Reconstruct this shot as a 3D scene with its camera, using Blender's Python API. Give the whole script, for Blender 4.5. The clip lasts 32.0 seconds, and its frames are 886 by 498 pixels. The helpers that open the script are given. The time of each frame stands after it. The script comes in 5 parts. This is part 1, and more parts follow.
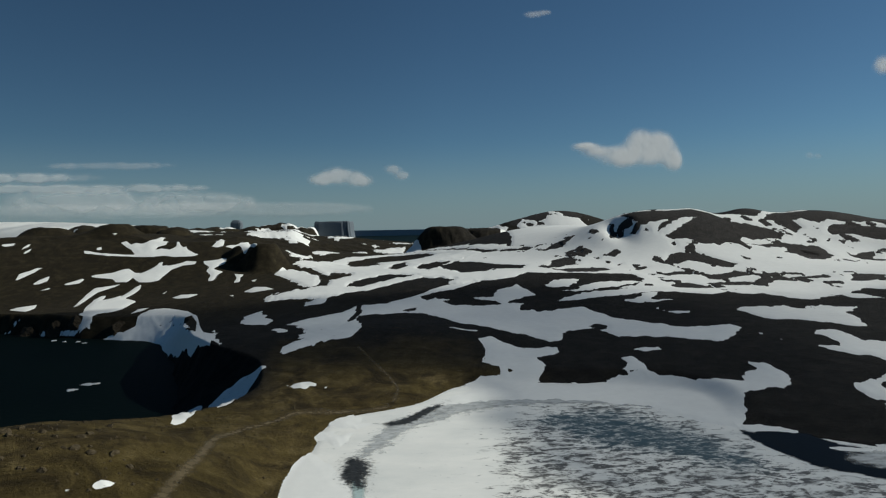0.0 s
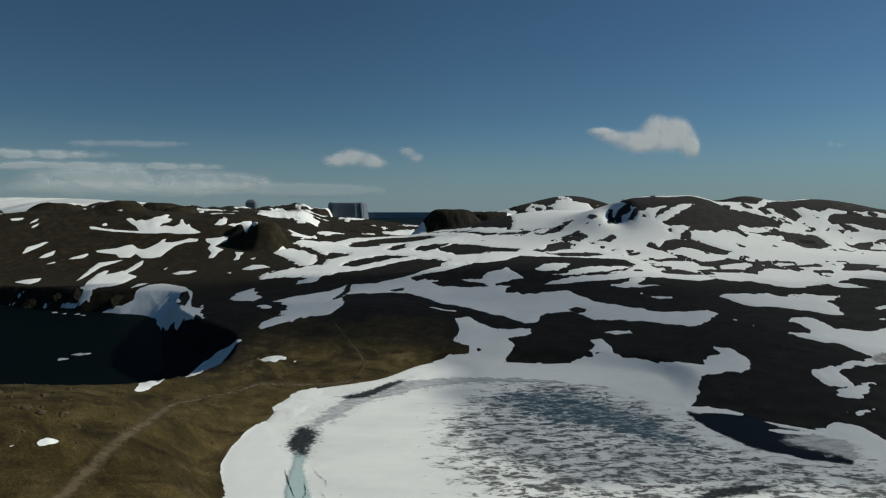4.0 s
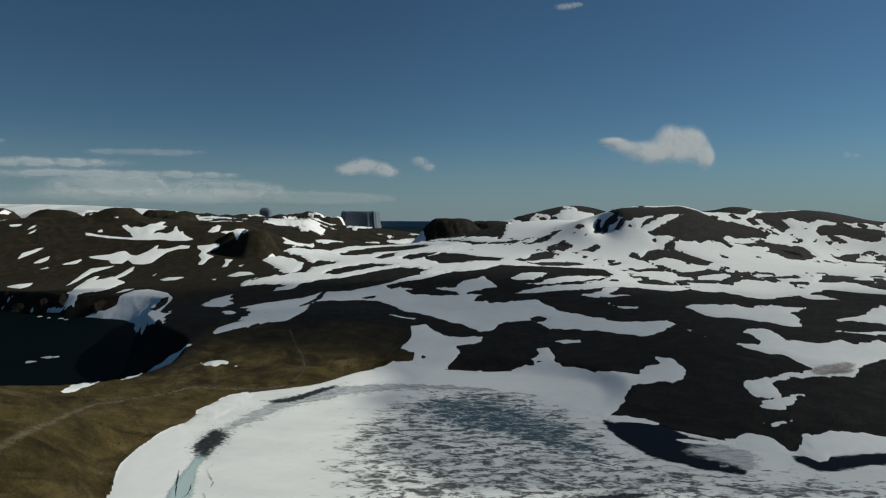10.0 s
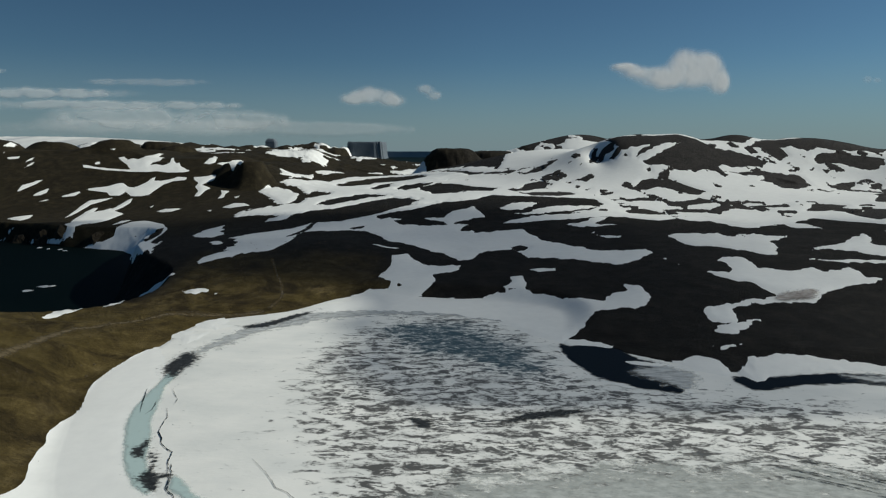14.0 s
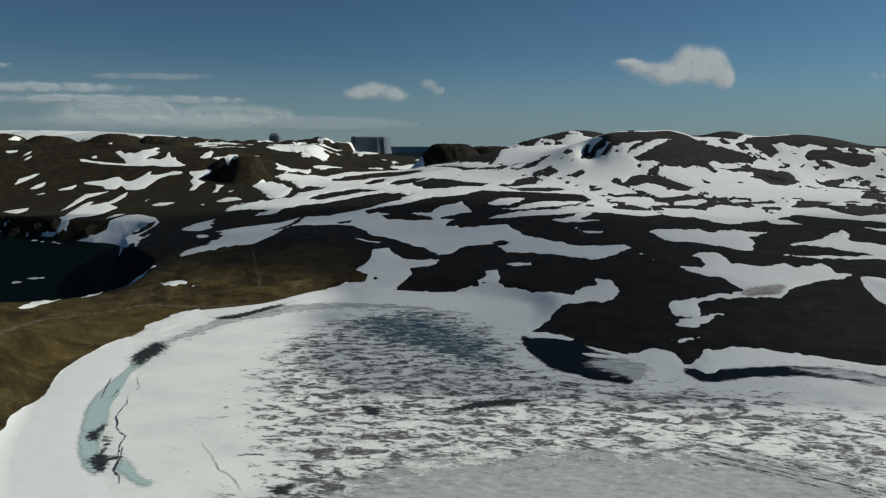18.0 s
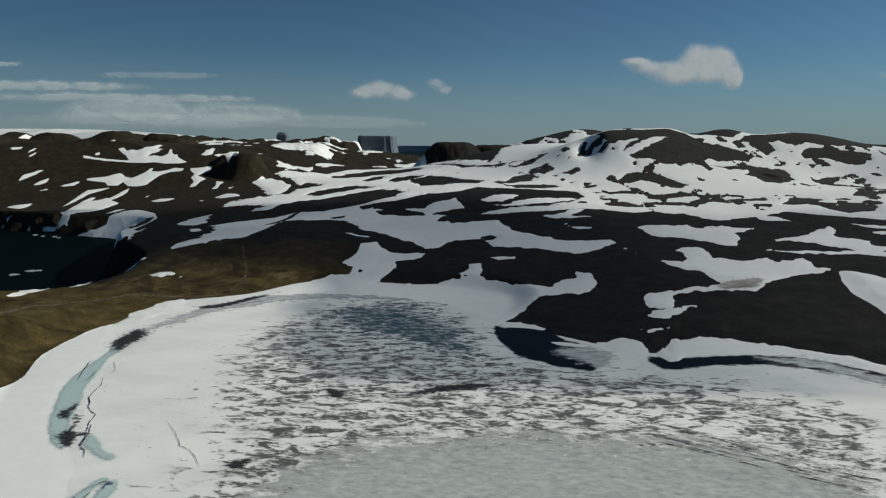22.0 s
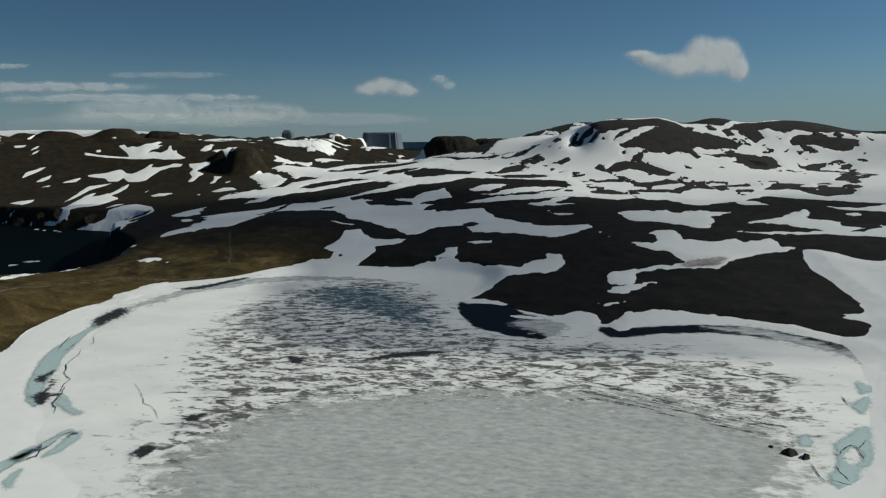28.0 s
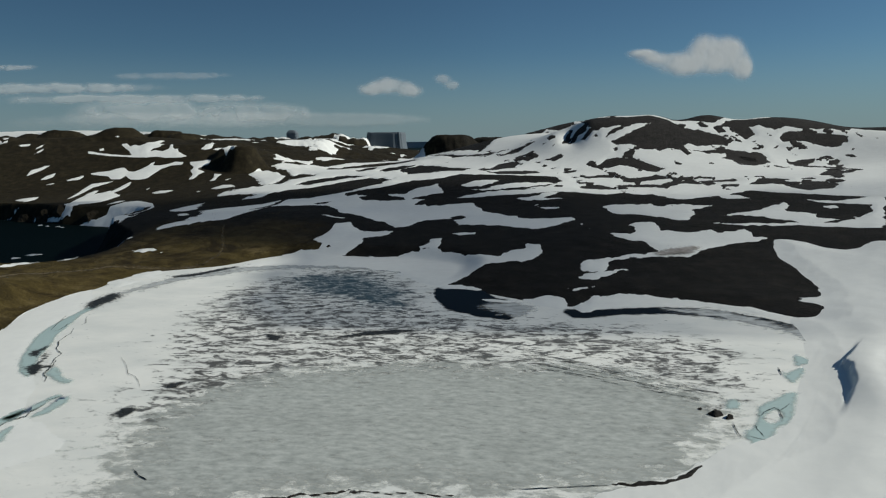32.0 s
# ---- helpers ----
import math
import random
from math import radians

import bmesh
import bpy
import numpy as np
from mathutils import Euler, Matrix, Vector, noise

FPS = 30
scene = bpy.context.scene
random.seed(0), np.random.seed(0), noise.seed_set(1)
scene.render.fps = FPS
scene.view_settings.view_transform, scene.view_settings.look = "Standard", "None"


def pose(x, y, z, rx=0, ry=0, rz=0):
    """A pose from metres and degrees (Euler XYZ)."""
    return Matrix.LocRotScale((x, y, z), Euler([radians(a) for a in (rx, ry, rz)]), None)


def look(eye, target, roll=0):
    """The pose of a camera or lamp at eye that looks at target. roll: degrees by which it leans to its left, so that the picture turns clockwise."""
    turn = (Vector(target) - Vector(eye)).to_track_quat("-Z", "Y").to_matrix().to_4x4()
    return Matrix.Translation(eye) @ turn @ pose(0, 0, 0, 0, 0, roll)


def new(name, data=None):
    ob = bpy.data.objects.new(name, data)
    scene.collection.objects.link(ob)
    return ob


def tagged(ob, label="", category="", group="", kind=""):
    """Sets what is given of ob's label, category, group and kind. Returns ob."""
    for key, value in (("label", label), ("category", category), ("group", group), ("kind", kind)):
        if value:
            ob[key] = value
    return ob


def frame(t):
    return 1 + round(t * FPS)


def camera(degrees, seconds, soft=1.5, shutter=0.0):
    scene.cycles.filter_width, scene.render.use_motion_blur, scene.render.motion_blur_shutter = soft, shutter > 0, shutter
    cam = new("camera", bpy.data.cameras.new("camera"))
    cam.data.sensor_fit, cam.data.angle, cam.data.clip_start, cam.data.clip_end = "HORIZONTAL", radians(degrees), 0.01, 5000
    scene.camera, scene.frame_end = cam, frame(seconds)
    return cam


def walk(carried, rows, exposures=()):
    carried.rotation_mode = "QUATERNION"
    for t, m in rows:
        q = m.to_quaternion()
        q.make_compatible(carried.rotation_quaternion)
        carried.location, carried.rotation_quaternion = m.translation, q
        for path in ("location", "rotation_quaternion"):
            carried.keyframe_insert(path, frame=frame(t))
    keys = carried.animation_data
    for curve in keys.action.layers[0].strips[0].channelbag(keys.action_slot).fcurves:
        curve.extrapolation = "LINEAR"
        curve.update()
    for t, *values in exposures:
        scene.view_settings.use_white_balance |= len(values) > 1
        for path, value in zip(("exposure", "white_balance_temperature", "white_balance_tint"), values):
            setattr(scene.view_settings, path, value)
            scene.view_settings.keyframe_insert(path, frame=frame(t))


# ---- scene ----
cam = camera(72.06, 32.0, 1.2)
PATH = [
    (0, look((0.00, 0.00, 64.40), (0.00, 99.92, 60.41), -1.04)),
    (0.5, look((2.04, -0.60, 64.62), (1.48, 99.29, 60.00), -0.81)),
    (1, look((4.17, -1.29, 64.54), (3.14, 98.58, 59.50), -0.65)),
    (1.5, look((6.38, -1.88, 64.35), (4.91, 97.96, 58.78), -0.49)),
    (2, look((8.79, -2.32, 63.89), (7.00, 97.49, 58.03), -0.40)),
    (2.5, look((11.17, -2.73, 63.56), (9.15, 97.06, 57.40), -0.31)),
    (3, look((13.67, -3.35, 63.33), (11.43, 96.42, 56.93), -0.19)),
    (3.5, look((15.99, -4.02, 63.35), (13.63, 95.74, 56.79), -0.08)),
    (5.5, look((26.43, -4.54, 62.84), (23.33, 95.17, 55.92), 0.33)),
    (6, look((28.90, -4.39, 62.81), (25.73, 95.32, 55.94), 0.48)),
    (6.5, look((31.42, -4.36, 62.71), (28.07, 95.36, 56.00), 0.56)),
    (7, look((33.96, -4.49, 62.66), (30.56, 95.24, 56.19), 0.57)),
    (7.5, look((36.44, -4.54, 62.85), (32.71, 95.18, 56.47), 0.56)),
    (8, look((39.13, -4.68, 63.07), (35.10, 95.04, 56.77), 0.52)),
    (8.5, look((41.99, -4.98, 63.24), (37.58, 94.74, 57.22), 0.49)),
    (9, look((44.49, -5.35, 63.25), (39.79, 94.37, 57.50), 0.46)),
    (9.5, look((46.90, -5.68, 63.24), (41.90, 94.04, 57.66), 0.41)),
    (10, look((49.10, -6.00, 63.05), (43.91, 93.73, 57.85), 0.36)),
    (10.5, look((51.26, -6.20, 62.73), (45.77, 93.53, 57.86), 0.32)),
    (11, look((53.24, -6.45, 62.45), (47.67, 92.95, 52.98), 0.30)),
    (11.5, look((55.27, -6.46, 62.74), (49.65, 91.99, 46.15), 0.31)),
    (12, look((57.31, -6.76, 62.86), (51.56, 91.68, 46.25), 0.27)),
    (12.5, look((59.17, -7.16, 62.91), (53.24, 91.28, 46.33), 0.20)),
    (13, look((60.96, -7.61, 62.88), (54.79, 90.82, 46.32), 0.15)),
    (13.5, look((62.79, -8.10, 62.89), (56.34, 90.31, 46.38), 0.09)),
    (14, look((64.63, -8.58, 62.98), (57.98, 89.83, 46.51), 0.03)),
    (14.5, look((66.53, -9.03, 63.06), (59.68, 89.37, 46.58), 0.02)),
    (16.5, look((73.09, -10.50, 63.18), (65.72, 87.78, 46.23), 0.20)),
    (17, look((74.71, -11.03, 63.18), (67.31, 87.22, 46.09), 0.25)),
    (17.5, look((76.41, -11.46, 63.21), (68.99, 86.78, 46.04), 0.26)),
    (18, look((78.02, -11.87, 63.19), (70.59, 86.36, 45.97), 0.24)),
    (18.5, look((79.54, -12.31, 63.07), (72.11, 85.92, 45.83), 0.25)),
    (19, look((80.99, -12.70, 62.91), (73.49, 85.50, 45.55), 0.19)),
    (19.5, look((82.41, -13.17, 62.56), (74.87, 85.03, 45.20), 0.22)),
    (20, look((83.90, -13.62, 62.32), (76.21, 84.57, 44.99), 0.25)),
    (20.5, look((85.34, -14.11, 61.99), (77.40, 84.05, 44.63), 0.26)),
    (21, look((86.72, -14.60, 61.70), (78.52, 83.55, 44.40), 0.30)),
    (21.5, look((88.05, -15.04, 61.39), (79.62, 83.10, 44.15), 0.32)),
    (22, look((89.39, -15.53, 61.17), (80.70, 82.58, 43.86), 0.35)),
    (22.5, look((90.76, -15.97, 60.81), (81.82, 82.13, 43.60), 0.27)),
    (23, look((92.20, -16.50, 60.47), (83.11, 81.58, 43.24), 0.29)),
    (23.5, look((93.56, -17.16, 60.12), (84.38, 80.91, 42.86), 0.30)),
    (24, look((94.91, -17.73, 59.85), (85.67, 80.31, 42.43), 0.26)),
    (24.5, look((96.20, -18.29, 59.57), (86.89, 79.75, 42.18), 0.22)),
    (25, look((97.45, -18.95, 59.27), (88.17, 79.10, 41.95), 0.26)),
    (25.5, look((98.67, -19.64, 58.90), (89.29, 78.40, 41.55), 0.20)),
    (27.5, look((103.63, -23.32, 57.49), (93.82, 74.57, 39.57), -0.26)),
    (28, look((104.92, -24.49, 57.07), (94.94, 73.39, 39.19), -0.41)),
    (28.5, look((106.19, -25.64, 56.69), (96.00, 72.22, 38.83), -0.53)),
    (29, look((107.58, -26.77, 56.39), (97.18, 71.07, 38.50), -0.64)),
    (29.5, look((109.05, -27.99, 56.02), (98.47, 69.84, 38.22), -0.69)),
    (30, look((110.43, -29.19, 55.75), (99.76, 68.62, 37.84), -0.68)),
    (30.5, look((111.81, -30.41, 55.41), (101.04, 67.40, 37.59), -0.70)),
    (31, look((113.36, -31.61, 55.06), (102.47, 66.19, 37.22), -0.67)),
    (31.5, look((114.85, -32.89, 54.75), (103.98, 64.92, 36.97), -0.62)),
    (32, look((116.26, -34.06, 54.39), (105.40, 63.73, 36.53), -0.57)),
]
walk(cam, PATH)


# ---- world, sun ----
SUN_FROM = Vector((0.9, 0.1, 0.56)).normalized()
world = bpy.data.worlds.new("world")
scene.world = world
world.use_nodes = True
wn, wl = world.node_tree.nodes, world.node_tree.links
sky = wn.new("ShaderNodeTexSky")
sky.sky_type, sky.sun_disc = "NISHITA", False
sky.sun_elevation = math.asin(SUN_FROM.z)
sky.sun_rotation = math.atan2(SUN_FROM.x, SUN_FROM.y)
sky.air_density, sky.dust_density, sky.ozone_density = 0.8, 0.1, 3.0
tint = wn.new("ShaderNodeMix")
tint.data_type, tint.blend_type = "RGBA", "MULTIPLY"
tint.inputs[0].default_value, tint.inputs[7].default_value = 1.0, (0.7, 0.97, 1.02, 1)
wl.new(sky.outputs[0], tint.inputs[6])
# sea haze low over the horizon
facing, split, low, haze = wn.new("ShaderNodeTexCoord"), wn.new("ShaderNodeSeparateXYZ"), wn.new("ShaderNodeMapRange"), wn.new("ShaderNodeMix")
wl.new(facing.outputs["Generated"], split.inputs[0])
wl.new(split.outputs[2], low.inputs[0])
low.interpolation_type = "SMOOTHSTEP"
low.inputs[1].default_value, low.inputs[2].default_value = -0.02, 0.14
low.inputs[3].default_value, low.inputs[4].default_value = 0.78, 0.0
haze.data_type = "RGBA"
haze.inputs[7].default_value = (3.5, 4.9, 5.7, 1)
wl.new(low.outputs[0], haze.inputs[0])
away, dim = wn.new("ShaderNodeMapRange"), wn.new("ShaderNodeVectorMath")
wl.new(split.outputs[0], away.inputs[0])
away.inputs[1].default_value, away.inputs[2].default_value = -0.75, 0.0
away.inputs[3].default_value, away.inputs[4].default_value = 0.66, 1.0
dim.operation = "SCALE"
wl.new(tint.outputs[2], dim.inputs[0])
wl.new(away.outputs[0], dim.inputs[3])
wl.new(dim.outputs[0], haze.inputs[6])
wl.new(haze.outputs[2], wn["Background"].inputs[0])
wn["Background"].inputs[1].default_value = 0.046
lamp = bpy.data.lights.new("sun", "SUN")
lamp.energy, lamp.angle, lamp.color = 4.0, radians(0.55), (1.0, 0.98, 0.88)
new("sun", lamp).matrix_world = look(SUN_FROM * 900, (0, 0, 0))


# ---- materials ----
def material(name, rough_value=0.9, spec=0.3):
    m = bpy.data.materials.new(name)
    m.use_nodes = True
    n, l = m.node_tree.nodes, m.node_tree.links
    b = n["Principled BSDF"]
    b.inputs["Roughness"].default_value = rough_value
    b.inputs["Specular IOR Level"].default_value = spec
    return m, n, l, b


def position(n, l, stretch=(1, 1, 1), turn=0.0):
    g = n.new("ShaderNodeNewGeometry")
    v = n.new("ShaderNodeMapping")
    v.inputs["Scale"].default_value = stretch
    v.inputs["Rotation"].default_value = (0, 0, turn)
    l.new(g.outputs["Position"], v.inputs["Vector"])
    return v.outputs[0]


def grain(n, l, at, scale, detail=5.0, roughness=0.6, warp=0.0):
    t = n.new("ShaderNodeTexNoise")
    t.inputs["Scale"].default_value, t.inputs["Detail"].default_value = scale, detail
    t.inputs["Roughness"].default_value, t.inputs["Distortion"].default_value = roughness, warp
    l.new(at, t.inputs["Vector"])
    return t.outputs[0]


def ramp(n, l, value, stops):
    r = n.new("ShaderNodeValToRGB")
    e = r.color_ramp.elements
    while len(e) < len(stops):
        e.new(0.5)
    for k, (p, c) in zip(e, stops):
        k.position, k.color = p, (*c, 1)
    l.new(value, r.inputs[0])
    return r.outputs[0]


def blend(n, l, factor, a, b, mode="MIX"):
    m = n.new("ShaderNodeMix")
    m.data_type, m.blend_type = "RGBA", mode
    for socket, v in ((m.inputs[0], factor), (m.inputs[6], a), (m.inputs[7], b)):
        if isinstance(v, (int, float)):
            socket.default_value = v
        elif isinstance(v, tuple):
            socket.default_value = (*v, 1)
        else:
            l.new(v, socket)
    return m.outputs[2]


def relief(n, l, b, height, strength, distance):
    u = n.new("ShaderNodeBump")
    u.inputs["Strength"].default_value, u.inputs["Distance"].default_value = strength, distance
    l.new(height, u.inputs["Height"])
    l.new(u.outputs[0], b.inputs["Normal"])


def ground_material():
    """Dark volcanic gravel, tan moss and soil where the ground says so, brown scree on the old hills."""
    m, n, l, b = material("gravel", 0.95, 0.12)
    at = position(n, l)
    big, mid, fine = grain(n, l, at, 0.02, 5), grain(n, l, at, 0.13, 6, 0.7), grain(n, l, at, 1.3, 5, 0.75)
    dark = ramp(n, l, mid, [(0.3, (0.006, 0.0058, 0.0052)), (0.5, (0.0112, 0.0104, 0.009)), (0.75, (0.024, 0.0215, 0.0172))])
    tan = ramp(n, l, mid, [(0.25, (0.024, 0.0182, 0.0068)), (0.5, (0.073, 0.0545, 0.0195)), (0.75, (0.14, 0.108, 0.049))])
    brown = ramp(n, l, mid, [(0.25, (0.009, 0.0076, 0.005)), (0.5, (0.02, 0.0165, 0.0092)), (0.75, (0.042, 0.0345, 0.019))])
    moss = ramp(n, l, big, [(0.45, (0.0, 0.0, 0.0)), (0.62, (1.0, 1.0, 1.0))])
    tan = blend(n, l, 0.45, tan, blend(n, l, moss, tan, (0.045, 0.034, 0.008)))
    blot = grain(n, l, at, 0.055, 6, 0.72, 0.8)
    tan = blend(n, l, ramp(n, l, blot, [(0.46, (0, 0, 0)), (0.62, (0.85, 0.85, 0.85))]), tan, (0.016, 0.0115, 0.005))
    soil, old = n.new("ShaderNodeAttribute"), n.new("ShaderNodeAttribute")
    soil.attribute_name, old.attribute_name = "soil", "scree"
    c = blend(n, l, old.outputs["Fac"], dark, brown)
    c = blend(n, l, soil.outputs["Fac"], c, tan)
    c = blend(n, l, 0.6, c, ramp(n, l, fine, [(0.3, (0.25, 0.25, 0.25)), (0.7, (0.75, 0.75, 0.75))]), "OVERLAY")
    l.new(c, b.inputs["Base Color"])
    relief(n, l, b, blend(n, l, 0.5, fine, mid), 0.9, 1.2)
    return m


def snow_material(name="snow", dirt=0.12, low=(0.755, 0.77, 0.745), high=(0.8, 0.815, 0.785), stretch=(1, 1), bump=0.07):
    m, n, l, b = material(name, 0.7, 0.25)
    at = position(n, l, (*stretch, 1)) if stretch != (1, 1) else position(n, l)
    big, mid, fine = grain(n, l, at, 0.03, 4), grain(n, l, at, 0.25, 5, 0.65), grain(n, l, at, 2.5, 4, 0.7)
    c = ramp(n, l, mid, [(0.3, low), (0.65, high)])
    grime = tuple(v * 0.55 for v in low)
    c = blend(n, l, ramp(n, l, big, [(0.5, (0, 0, 0)), (0.75, (dirt, dirt, dirt))]), c, grime)
    l.new(c, b.inputs["Base Color"])
    relief(n, l, b, blend(n, l, 0.4, mid, fine), bump, 0.7)
    return m


def rock_material(name, low, high):
    m, n, l, b = material(name, 0.9, 0.2)
    at = position(n, l)
    mid, fine = grain(n, l, at, 0.12, 6, 0.7), grain(n, l, at, 0.9, 5, 0.7)
    c = ramp(n, l, blend(n, l, 0.5, mid, fine), [(0.35, low), (0.65, high)])
    l.new(c, b.inputs["Base Color"])
    relief(n, l, b, blend(n, l, 0.5, mid, fine), 0.9, 1.5)
    return m


def soften(m, edge=0.5, scale=0.6, torn=1.2):
    """Lets a sheet fade out at a broken edge, where its cover thins."""
    n, l = m.node_tree.nodes, m.node_tree.links
    cover = n.new("ShaderNodeAttribute")
    cover.attribute_name = "cover"
    patchy = grain(n, l, position(n, l, (scale, 1.8 * scale, 1)), 1.0, 6, 0.7)
    total, step = n.new("ShaderNodeMath"), n.new("ShaderNodeMapRange")
    total.operation = "MULTIPLY_ADD"
    l.new(patchy, total.inputs[0])
    total.inputs[1].default_value = torn
    l.new(cover.outputs["Fac"], total.inputs[2])
    step.interpolation_type = "SMOOTHSTEP"
    middle = 0.5 + 0.5 * torn
    step.inputs[1].default_value, step.inputs[2].default_value = middle - edge * 0.5, middle + edge * 0.5
    l.new(total.outputs[0], step.inputs[0])
    clear, mix = n.new("ShaderNodeBsdfTransparent"), n.new("ShaderNodeMixShader")
    l.new(step.outputs[0], mix.inputs[0])
    l.new(clear.outputs[0], mix.inputs[1])
    l.new(n["Principled BSDF"].outputs[0], mix.inputs[2])
    l.new(mix.outputs[0], n["Material Output"].inputs[0])
    return m


def cloud_material():
    """Thin water cloud: white where it is thick, clear at its torn edge."""
    m, n, l, b = material("cloud", 1.0, 0.0)
    thick = n.new("ShaderNodeAttribute")
    thick.attribute_name = "cover"
    white, through_light, clear = n.new("ShaderNodeBsdfDiffuse"), n.new("ShaderNodeBsdfTranslucent"), n.new("ShaderNodeBsdfTransparent")
    white.inputs[0].default_value = through_light.inputs[0].default_value = (0.92, 0.91, 0.89, 1)
    body, out = n.new("ShaderNodeMixShader"), n.new("ShaderNodeMixShader")
    body.inputs[0].default_value = 0.45
    l.new(white.outputs[0], body.inputs[1])
    l.new(through_light.outputs[0], body.inputs[2])
    l.new(thick.outputs["Fac"], out.inputs[0])
    l.new(clear.outputs[0], out.inputs[1])
    l.new(body.outputs[0], out.inputs[2])
    l.new(out.outputs[0], n["Material Output"].inputs[0])
    return m


def water_material(name, colour, rough_value=0.12, bump=0.25, size=0.5, spec=0.5):
    m, n, l, b = material(name, rough_value, spec)
    at = position(n, l)
    b.inputs["Base Color"].default_value = (*colour, 1)
    relief(n, l, b, grain(n, l, at, size, 4, 0.6), bump, 0.3)
    return m


def ice_material():
    """Wind-blown lake ice: white snow crust, broken by small dark wet scallops that lie across the wind."""
    m, n, l, b = material("lake_ice", 0.6, 0.3)
    broad = grain(n, l, position(n, l, (0.05, 0.09, 0.1), 0.2), 1.0, 4, 0.6)
    lump = grain(n, l, position(n, l, (0.19, 0.4, 0.1), -0.08), 1.0, 4, 0.6, 0.8)
    fine = grain(n, l, position(n, l, (0.7, 1.5, 0.3), 0.1), 1.0, 5, 0.65, 0.5)
    wet, sunk = n.new("ShaderNodeAttribute"), n.new("ShaderNodeAttribute")
    wet.attribute_name, sunk.attribute_name = "wet", "deep"

    def sum_of(p, q, factor):
        t = n.new("ShaderNodeMath")
        t.operation = "MULTIPLY_ADD"
        t.inputs[1].default_value = factor
        l.new(q, t.inputs[0])
        l.new(p, t.inputs[2])
        return t.outputs[0]

    def rise(value, low, high, most=1.0):
        t = n.new("ShaderNodeMapRange")
        t.interpolation_type = "SMOOTHSTEP"
        t.inputs[1].default_value, t.inputs[2].default_value = low, high
        t.inputs[3].default_value, t.inputs[4].default_value = 0.0, most
        l.new(value, t.inputs[0])
        return t.outputs[0]

    white = blend(n, l, ramp(n, l, broad, [(0.35, (0, 0, 0)), (0.7, (1, 1, 1))]), (0.83, 0.835, 0.79), (0.7, 0.72, 0.69))
    total = sum_of(sum_of(sum_of(lump, broad, 0.3), fine, 0.22), wet.outputs["Fac"], 0.26)
    grey = rise(total, 0.91, 1.16)
    c = blend(n, l, grey, white, (0.32, 0.325, 0.31))
    pits = sum_of(sum_of(lump, fine, 0.7), wet.outputs["Fac"], 0.26)
    c = blend(n, l, rise(pits, 1.09, 1.2, 0.9), c, (0.075, 0.074, 0.07))
    # dark blue at the north end: wet ice, with cloud shade put into the colour
    murk = sum_of(sum_of(fine, lump, 0.9), sunk.outputs["Fac"], 0.5)
    c = blend(n, l, rise(murk, 1.1, 1.5, 0.95), c, (0.045, 0.088, 0.108))
    l.new(c, b.inputs["Base Color"])
    relief(n, l, b, blend(n, l, 0.35, lump, fine), 0.3, 0.35)
    return m


GRAVEL, SNOW = ground_material(), snow_material()
SEA_WATER = water_material("sea_water", (0.0045, 0.0105, 0.0095), 0.6, 0.5, 0.35, 0.02)
POOL_WATER = water_material("pool_water", (0.006, 0.0095, 0.014), 0.5, 0.2, 0.8, 0.03)
MELT_WATER = water_material("melt_water", (0.44, 0.56, 0.54), 0.3, 0.15, 0.8, 0.3)
BLACK_ICE = snow_material("black_ice", 0.0, (0.008, 0.01, 0.011), (0.04, 0.044, 0.046), (2.2, 3.2))
SLUSH = snow_material("slush", 0.3, (0.29, 0.315, 0.3), (0.5, 0.525, 0.5), (1.6, 3.4))
TRACK = snow_material("track_dust", 0.0, (0.075, 0.058, 0.03), (0.11, 0.086, 0.047))
SMEAR = snow_material("dirty_snow", 0.6, (0.2, 0.17, 0.145), (0.5, 0.47, 0.44), (2, 2))
CRACK = water_material("crack_water", (0.012, 0.016, 0.018), 0.5, 0.1, 0.8, 0.1)
BROWN_ROCK = rock_material("brown_basalt", (0.012, 0.0095, 0.007), (0.05, 0.04, 0.025))
ROCK = rock_material("basalt", (0.008, 0.0078, 0.0075), (0.035, 0.031, 0.027))
# rock far off: the haze of distance is mixed into its blue-grey colour
HAZED_ROCK = rock_material("hazed_rock", (0.1, 0.125, 0.15), (0.13, 0.155, 0.175))
ICE = ice_material()
CLOUD = cloud_material()
TOR = rock_material("tan_rock", (0.02, 0.0155, 0.008), (0.095, 0.074, 0.042))
MARGIN = soften(snow_material("wet_margin", 0.2, (0.26, 0.28, 0.285), (0.6, 0.625, 0.62), (0.8, 3)), 1.1, 0.22, 3.2)
for soft_one, edge, scale, torn in ((SLUSH, 0.8, 0.2, 2.4), (MELT_WATER, 0.9, 0.45, 1.1), (POOL_WATER, 0.6, 0.3, 1.6), (BLACK_ICE, 0.9, 0.7, 3.0), (SMEAR, 0.8, 0.8, 2.0), (TRACK, 0.9, 0.5, 1.8)):
    soften(soft_one, edge, scale, torn)


# -- the lie of the land --
SEA = -17.0
ORIGIN = (80.0, -60.0)


def lattice(ix, iy, seed):
    h = np.sin(ix * 127.1 + iy * 311.7 + seed * 74.7) * 43758.5453
    return h - np.floor(h)


